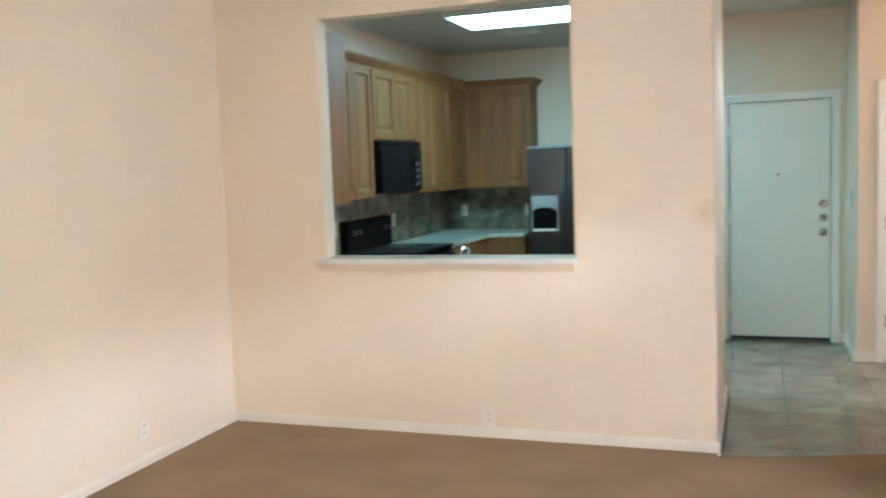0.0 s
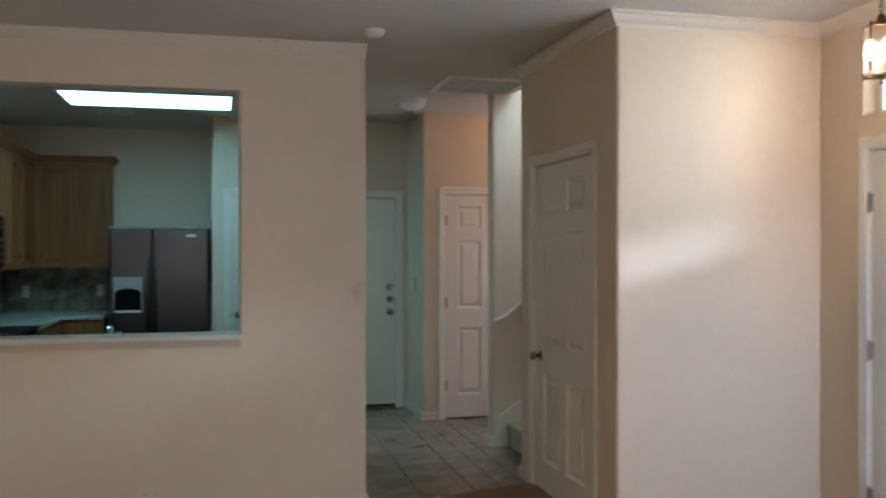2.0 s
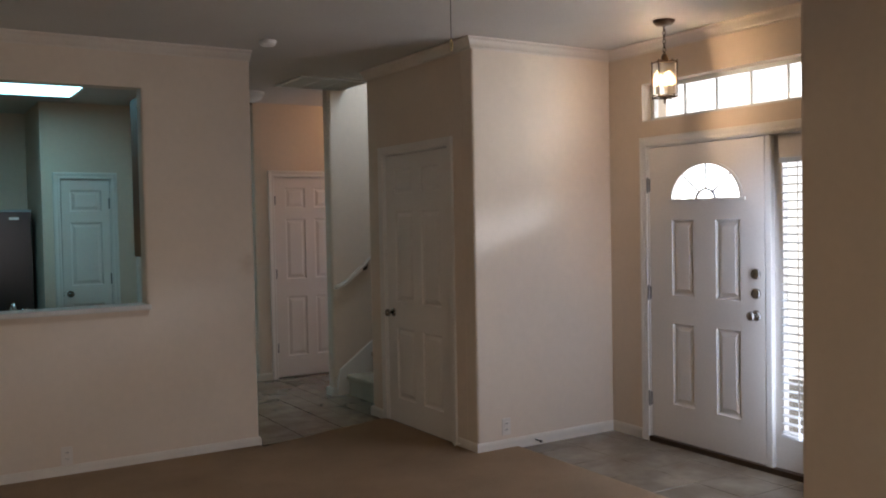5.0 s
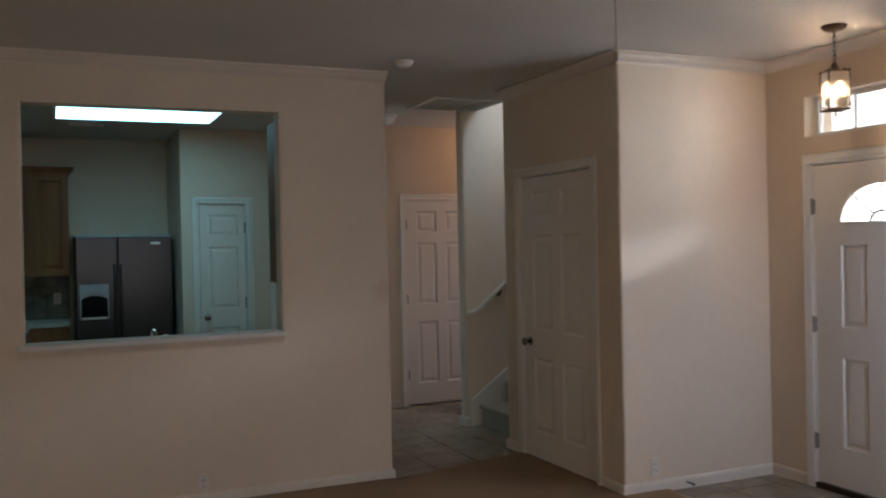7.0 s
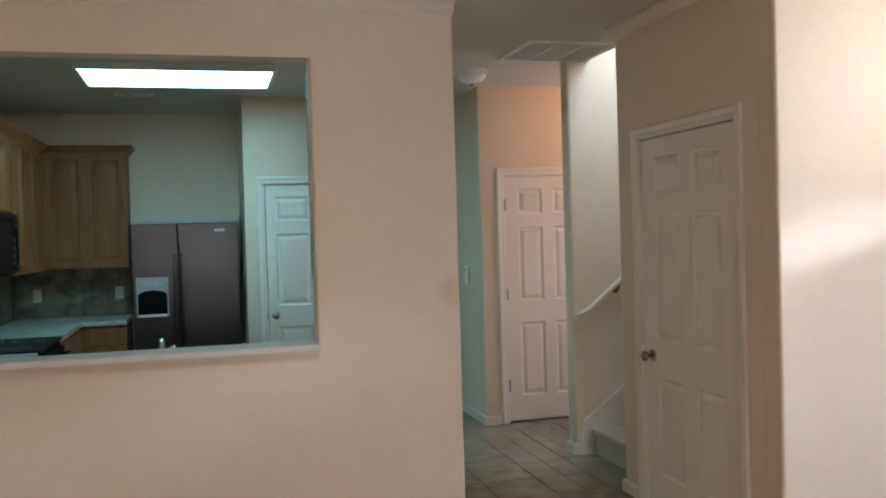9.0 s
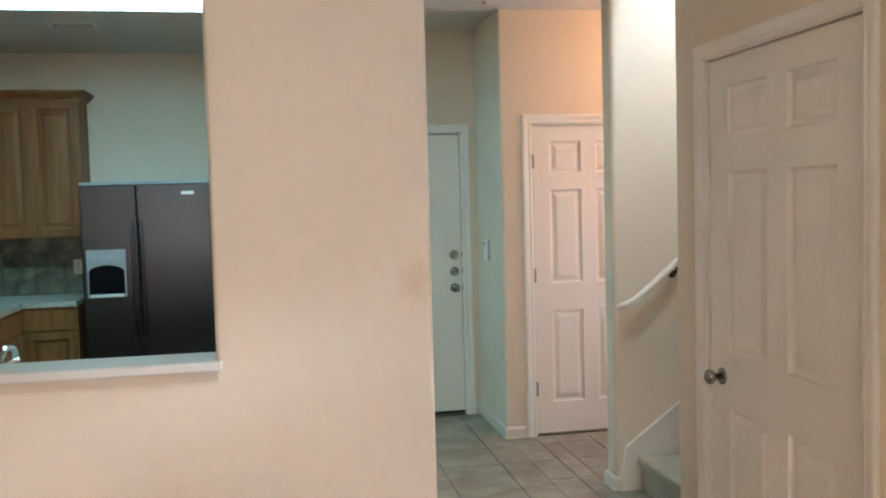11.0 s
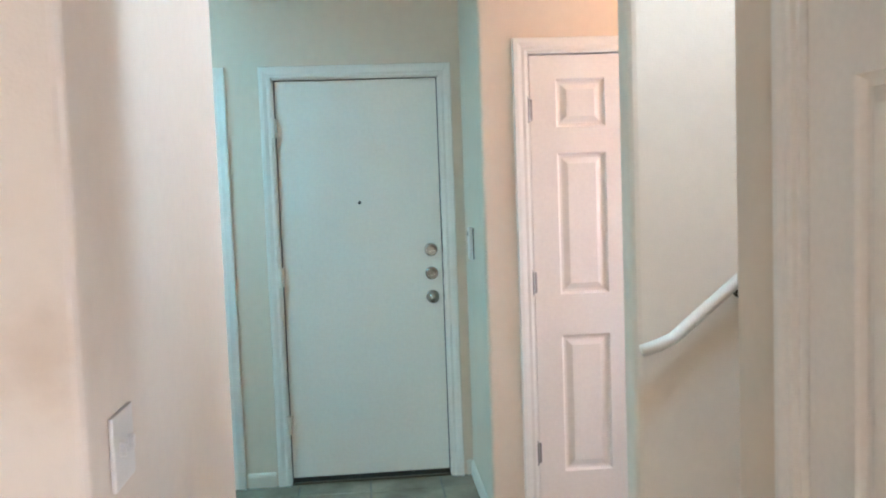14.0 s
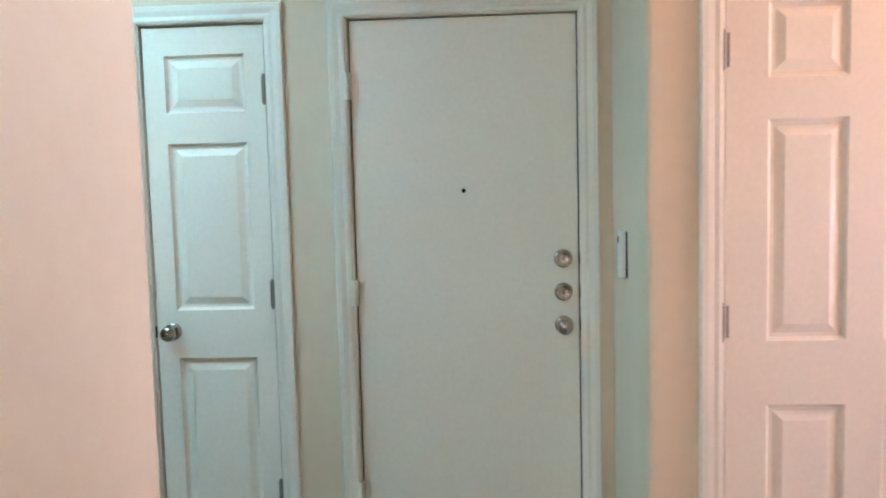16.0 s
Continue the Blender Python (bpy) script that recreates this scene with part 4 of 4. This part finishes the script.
# ---------------------------------------------------------------- kitchen
def cab_door(parent, x0, x1, z0, z1, y, pull=None):
    """A framed raised-panel cabinet door; the front towards -y."""
    w, h = x1 - x0, z1 - z0
    bm = bmesh.new()
    fr = 0.055
    t = 0.019
    ring = cells(0, w, 0, h, -t, 0, [(fr, w - fr, fr, h - fr)], lambda u, v, q: (u, q, v))
    append(bm, ring)
    tmp = bmesh.new()
    panel_face(tmp, w - 2 * fr, h - 2 * fr, [(0.0, w - 2 * fr, 0.0, h - 2 * fr)], 0.0)
    append(bm, tmp, pose(fr, -t + .005, fr))
    d = part("cabinet_door", bm, OAK, parent, m=pose(x0, y, z0))
    return d


def cabinet(m, w, d, z0, z1, doors, label, drawers=0, group="oak kitchen cabinets"):
    """A cabinet unit; local x along the wall, front at y = 0 facing -y, back at y = d."""
    c = empty("kitchen_cabinet", m, label, "cabinet", group)
    part("body", boxed(0.001, w - .001, 0.0, d - .001, z0, z1, 0.002), OAK, c)
    top = z1 - .012
    if drawers:
        dw = (w - .02) / drawers
        for i in range(drawers):
            f = part("drawer_front", boxed(.01 + i * dw + .004, .01 + (i + 1) * dw - .004, -0.019, -0.0005, z1 - .165, z1 - .02, 0.005), OAK, c)
        top = z1 - .175
    dw = (w - .02) / doors
    for i in range(doors):
        cab_door(c, .01 + i * dw + .003, .01 + (i + 1) * dw - .003, z0 + .012, top, -0.0005)
    return c


UP0, UP1 = 1.36, 2.375
# local front -y becomes +x when turned by 90 degrees
cabinet(pose(-2.62, 4.37, 0, 0, 0, 90), 1.11, 0.325, UP0, UP1, 3, "honey oak upper cabinet with framed doors")
cabinet(pose(-2.62, 5.48, 0, 0, 0, 90), 0.92, 0.325, 1.815, UP1, 2, "short honey oak upper cabinet above the microwave")
cabinet(pose(-2.62, 6.40, 0, 0, 0, 90), 1.44, 0.325, UP0, UP1, 3, "honey oak upper cabinet reaching into the corner")
cabinet(pose(-2.618, 7.85, 0), 0.688, 0.325, UP0, UP1, 2, "honey oak upper cabinet beside the refrigerator")
cabinet(pose(-2.285, 4.362, 0, 0, 0, 180), 0.33, 0.325, UP0, UP1, 1, "honey oak upper cabinet flanking the pass-through")
cabinet(pose(-0.135, 4.362, 0, 0, 0, 180), 0.575, 0.325, UP0, UP1, 1, "honey oak upper cabinet flanking the pass-through")
KC = [(0.0, UP1 + .0005), (0.012, UP1 + .0005), (0.016, UP1 + .012), (0.03, UP1 + .028), (0.05, UP1 + .046), (0.056, UP1 + .056), (0.056, UP1 + .068), (0.0, UP1 + .068)]


def cornice(points):
    return tagged(part("cabinet_cornice", run(points, KC), OAK), "oak crown moulding on the upper cabinets", "moulding")


cornice([(-1.93, 8.17), (-1.93, 7.85), (-2.62, 7.85), (-2.62, 4.37)])
cornice([(-2.285, 4.04), (-2.285, 4.364), (-2.62, 4.364)])
cornice([(-0.71, 4.04), (-0.71, 4.364), (-0.14, 4.364)][::-1])

# base units and worktops
cabinet(pose(-2.33, 6.42, 0, 0, 0, 90), 1.12, 0.61, 0.1, 0.875, 2, "honey oak base cabinet along the side wall", 2)
cabinet(pose(-2.33, 4.66, 0, 0, 0, 90), 0.80, 0.61, 0.1, 0.875, 2, "honey oak base cabinet along the side wall", 2)
cabinet(pose(-2.33, 7.56, 0), 0.388, 0.61, 0.1, 0.875, 1, "honey oak base cabinet with a drawer beside the refrigerator", 1)
cabinet(pose(-0.40, 4.64, 0, 0, 0, 180), 1.92, 0.605, 0.1, 0.875, 4, "honey oak sink base cabinet", 4)


def worktop(pieces, label):
    bm = bmesh.new()
    for p in pieces:
        box(bm, *p, 0.876, 0.915, 0.006, 2)
    return tagged(part("worktop", bm, LAMINATE), label, "worktop")


worktop([(-2.95, -2.30, 6.405, 7.53), (-2.95, -1.943, 7.53, 8.178)], "pale speckled laminate worktop in the corner")
worktop([(-2.95, -2.30, 4.70, 5.475), (-2.95, -0.14, 4.033, 4.70)], "pale speckled laminate worktop with the sink")

SILVER = material("dispenser_silver", (0.36, 0.37, 0.385), 0.32)
fridge = empty("refrigerator", pose(-1.89, 7.50, 0), "dark stainless side-by-side refrigerator with ice dispenser", "refrigerator")
part("body", boxed(0.003, 0.905, 0.068, 0.675, 0.03, 1.735, 0.006), FRIDGE_SIDE, fridge)
part("top_cap", boxed(0.0, 0.908, 0.03, 0.67, 1.736, 1.755, 0.004), GREY_PLASTIC, fridge, "light grey hinge cover strip")
for a, b in ((0.004, 0.383), (0.391, 0.904)):
    d = part("fridge_door", boxed(a, b, 0.0, 0.064, 0.11, 1.733, 0.010, 3), STEEL, fridge)
    hx = b - 0.028 if a < .2 else a + 0.028
    part("handle", tube([(hx, -0.004, 0.62), (hx, -0.045, 0.66), (hx, -0.052, 0.9), (hx, -0.052, 1.2), (hx, -0.045, 1.42), (hx, -0.004, 1.46)], 0.012, 10), STEEL, d, "curved steel handle", True)
part("kick_grille", boxed(0.01, 0.90, 0.03, 0.07, 0.012, 0.10, 0.003), BLACK, fridge)
for x in (0.08, 0.83):
    part("foot", lathe([(0.02, 0.0), (0.02, 0.032)], 12), BLACK, fridge, m=pose(x, 0.3, 0))
dp = part("dispenser", cells(0.035, 0.300, 0.935, 1.275, -0.010, 0.004, [(0.046, 0.289, 0.955, 1.165)], lambda u, v, w: (u, w, v)), SILVER, fridge, "silver ice and water dispenser")
arch = bmesh.new()
ring = [(0.046, 0.955), (0.289, 0.955)] + [(0.1675 + 0.1215 * cos(pi * k / 12), 1.115 + 0.05 * sin(pi * k / 12)) for k in range(13)]
low, high = [arch.verts.new((x, 0.002, z)) for x, z in ring], [arch.verts.new((x, -0.005, z)) for x, z in ring]
arch.faces.new(high)
for k in range(len(ring)):
    arch.faces.new((low[k], low[(k + 1) % len(ring)], high[(k + 1) % len(ring)], high[k]))
bmesh.ops.recalc_face_normals(arch, faces=arch.faces[:])
part("recess", arch, DARK_GLASS, dp, "dark arched dispenser recess")
part("recess_back", boxed(0.046, 0.289, -0.003, 0.002, 1.116, 1.165), SILVER, dp)
for k in range(4):
    part("button", boxed(0.075 + k * .052, 0.105 + k * .052, -0.0125, -0.0095, 1.21, 1.228, 0.001), GREY_PLASTIC, dp)
part("drip_tray", boxed(0.055, 0.28, -0.022, -0.002, 0.935, 0.957, 0.004), PLASTIC, dp, "pale drip tray")
part("paddle", boxed(0.14, 0.195, -0.012, -0.004, 1.0, 1.10, 0.004), BLACK, dp)
part("badge", boxed(0.70, 0.79, -0.004, 0.001, 1.655, 1.68, 0.003), PLASTIC, fridge, "small bright badge plate")

BUTTON = material("dark_button", (0.06, 0.06, 0.065), 0.4)
mw = empty("microwave", pose(-2.55, 5.485, 0, 0, 0, 90), "black over-the-range microwave oven", "microwave")
part("body", boxed(0.0, 0.91, 0.03, 0.395, 1.385, 1.81, 0.008), BLACK, mw)
part("door", boxed(0.005, 0.66, 0.0, 0.029, 1.40, 1.755, 0.008, 3), DARK_GLASS, mw, "dark glass door")
part("handle", tube([(0.63, -0.003, 1.43), (0.63, -0.035, 1.46), (0.63, -0.035, 1.70), (0.63, -0.003, 1.73)], 0.009, 8), BLACK, mw)
cp = part("control_panel", boxed(0.667, 0.905, 0.002, 0.029, 1.40, 1.755, 0.006), BLACK, mw)
part("display", boxed(0.70, 0.87, 0.0, 0.003, 1.685, 1.735), DARK_GLASS, cp)
for i in range(4):
    for j in range(3):
        part("button", boxed(0.70 + j * .06, 0.745 + j * .06, -0.0005, 0.003, 1.44 + i * .055, 1.475 + i * .055, 0.002), BUTTON, cp)
part("vent_grille", boxed(0.005, 0.905, 0.006, 0.03, 1.762, 1.805, 0.004), BLACK, mw)

rg = empty("range", pose(-2.29, 5.485, 0, 0, 0, 90), "black electric range with a raised control panel", "stove")
part("body", boxed(0.0, 0.915, 0.02, 0.655, 0.0, 0.90, 0.006), BLACK, rg)
part("cooktop", boxed(-0.001, 0.916, 0.0, 0.655, 0.902, 0.922, 0.005), DARK_GLASS, rg, "black glass cooktop")
bp = part("control_panel", boxed(0.0, 0.915, 0.57, 0.655, 0.924, 1.175, 0.02, 3), BLACK, rg)
for x in (0.1, 0.2, 0.72, 0.82):
    part("knob", lathe([(0.022, 0.0), (0.02, 0.02), (0.006, 0.022)], 16), BUTTON, bp, m=pose(x, 0.571, 1.08, 90, 0, 0))
part("clock", boxed(0.37, 0.55, 0.567, 0.572, 1.05, 1.11), DARK_GLASS, bp)
od = part("oven_door", boxed(0.01, 0.905, -0.012, 0.018, 0.20, 0.86, 0.008), BLACK, rg)
part("handle", tube([(0.06, -0.014, 0.80), (0.06, -0.05, 0.81), (0.855, -0.05, 0.81), (0.855, -0.014, 0.80)], 0.011, 8), BLACK, od)
for x, y, r in ((0.24, 0.18, 0.085), (0.68, 0.18, 0.105), (0.24, 0.43, 0.105), (0.68, 0.43, 0.085)):
    part("burner_ring", lathe([(r, 0.0), (r, 0.001), (r - .006, 0.0012)], 28, False), GREY_PLASTIC, rg, m=pose(x, y, 0.9222))

# sink and tap behind the ledge
sk = empty("kitchen_sink", pose(-1.50, 4.37, 0.915), "stainless steel double sink with a chrome tap", "sink")
part("rim", cells(-0.42, 0.42, -0.26, 0.26, 0.0005, 0.006, [(-0.39, -0.015, -0.18, 0.23), (0.015, 0.39, -0.18, 0.23)], lambda u, v, w: (u, v, w)), CERAMIC, sk)
tp = empty("kitchen_tap", pose(-1.50, 4.16, 0.922), "chrome single-lever kitchen tap", "tap")
CHROME = material("chrome", (0.75, 0.76, 0.77), 0.08, 1.0)
part("base", lathe([(0.03, 0.0), (0.028, 0.012), (0.02, 0.03), (0.017, 0.09)], 20), CHROME, tp, smooth=True)
part("spout", tube([(0, 0, 0.07), (0, 0.02, 0.125), (0, 0.08, 0.155), (0, 0.16, 0.155), (0, 0.205, 0.135), (0, 0.215, 0.10)], 0.012, 12), CHROME, tp, smooth=True)
part("lever", tube([(0, 0, 0.09), (0.02, -0.005, 0.115), (0.075, -0.01, 0.135)], 0.007, 10), CHROME, tp, smooth=True)

# kitchen ceiling light and register
kl = empty("ceiling_light", pose(-1.41, 6.02, 0), "long boxed fluorescent ceiling light, lit", "ceiling light")
part("frame", cells(-0.65, 0.65, -0.36, 0.36, CEIL - .05, CEIL - .0005, [(-0.63, 0.63, -0.34, 0.34)], lambda u, v, w: (u, v, w)), PLASTIC, kl)
bm = boxed(-0.628, 0.628, -0.338, 0.338, CEIL - .048, CEIL - .005, 0.012, 3)
part("diffuser", bm, DIFFUSER, kl, "glowing white acrylic diffuser")
kv = empty("air_register", pose(-1.78, 7.05, CEIL), "small white ceiling air register", "grille")
part("frame", cells(-0.15, 0.15, -0.085, 0.085, -0.008, -0.0005, [(-0.125, 0.125, -0.06, 0.06)], lambda u, v, w: (u, v, w)), VENT, kv)
# dark sheet again in place of the unlit register throat
part("backing", boxed(-0.125, 0.125, -0.06, 0.06, -0.002, -0.0008), DARK, kv)
for i in range(7):
    part("slat", boxed(-0.124, 0.124, -0.006, 0.006, -0.0007, 0.0007), VENT, kv, m=pose(0, -0.052 + i * 0.0173, -0.005, 35, 0, 0))

first_k = outlet(pose(-2.95 + .012, 6.62, 1.12, 0, 0, 90))
copy_thing(first_k, pose(-2.05, 8.168, 1.12))
copy_thing(first_k, pose(-2.75, 8.168, 1.12))
copy_thing(first_k, pose(-2.95 + .012, 5.38, 1.12, 0, 0, 90))

# ---------------------------------------------------------------- tiles
P = 0.355


def tile_mesh(w, d, h=0.011, name="tile"):
    bm = boxed(-w / 2, w / 2, -d / 2, d / 2, -h, 0.0)
    bmesh.ops.bevel(bm, geom=[e for e in bm.edges if all(v.co.z > -.001 for v in e.verts)], offset=0.002, segments=1, affect="EDGES")
    me = mesh_of(name, bm)
    return me


def tiled(parent, x0, x1, y0, y1, ox, oy, mat, gap=0.006):
    """Lays square tiles over a rectangle on the floor, cut at its edges."""
    kinds = {}
    i0, i1 = int((x0 - ox) // P), int((x1 - ox) // P)
    j0, j1 = int((y0 - oy) // P), int((y1 - oy) // P)
    for i in range(i0, i1 + 1):
        for j in range(j0, j1 + 1):
            a, b = max(x0, ox + i * P + gap / 2), min(x1, ox + (i + 1) * P - gap / 2)
            c, d = max(y0, oy + j * P + gap / 2), min(y1, oy + (j + 1) * P - gap / 2)
            if b - a < .02 or d - c < .02:
                continue
            key = (round(b - a, 3), round(d - c, 3))
            if key not in kinds:
                kinds[key] = tile_mesh(*key)
                kinds[key].materials.append(mat)
            ob = new("tile", kinds[key])
            ob.location = ((a + b) / 2, (c + d) / 2, 0.0)
            ob.parent = parent


hall = tagged(part("floor_hall", boxed(-0.99, 2.9, 3.93, 7.11, -0.0118, -0.006), GROUT), "grey-beige ceramic hall floor tiles with dark grout", "floor", kind="structure")
tiled(hall, -0.99, 0.915, 5.12, 7.11, 0.019, 5.52, TILE)
tiled(hall, 0.917, 1.195, 3.932, 6.40, 0.019, 5.52, TILE)
tiled(hall, 0.0, 0.915, 3.932, 5.12, 0.019, 5.52, TILE)
tiled(hall, 1.197, 2.9, 5.38, 6.40, 0.019, 5.52, TILE)
tiled(hall, 1.197, 1.36, 4.355, 5.26, 0.019, 5.52, TILE)
foyer = tagged(part("floor_foyer", boxed(1.45, FX, 0.33, 2.818, -0.0118, -0.006), GROUT), "grey-beige ceramic foyer floor tiles with dark grout", "floor", kind="structure")
tiled(foyer, 1.452, FX, 0.33, 2.818, 1.47, 0.50, TILE)
kf = tagged(part("floor_kitchen", boxed(-2.95, -0.99, 4.03, 8.18, -0.0118, -0.006), GROUT), "grey-beige ceramic kitchen floor tiles with dark grout", "floor", kind="structure")
tiled(kf, -2.95, -0.135, 4.03, 5.118, 0.019, 5.52, TILE)
tiled(kf, -2.95, -0.992, 5.12, 8.18, 0.019, 5.52, TILE)

# slate backsplash tiles, each a piece on the kitchen walls
splash = tagged(part("backsplash", boxed(-2.949, -2.941, 4.40, 8.17, 0.916, 1.358), GROUT), "dark mottled slate tile backsplash", "backsplash", kind="structure")
S = 0.11
sq = boxed(-0.003, 0.003, -S / 2 + .002, S / 2 - .002, -S / 2 + .002, S / 2 - .002, 0.001, 1)
sq_me = mesh_of("splash_tile", sq)
sq_me.materials.append(SPLASH)
for j in range(4):
    for i in range(33):
        ob = new("splash_tile", sq_me)
        ob.parent = splash
        ob.location = (-2.9385, 4.46 + i * S, 0.916 + S * (j + .5))
splash2 = tagged(part("backsplash", boxed(-2.94, -1.93, 8.171, 8.179, 0.916, 1.358), GROUT), "dark mottled slate tile backsplash", "backsplash", kind="structure")
for j in range(4):
    for i in range(9):
        ob = new("splash_tile", sq_me)
        ob.parent = splash2
        ob.matrix_basis = pose(-2.87 + i * S, 8.1685, 0.916 + S * (j + .5), 0, 0, 90)
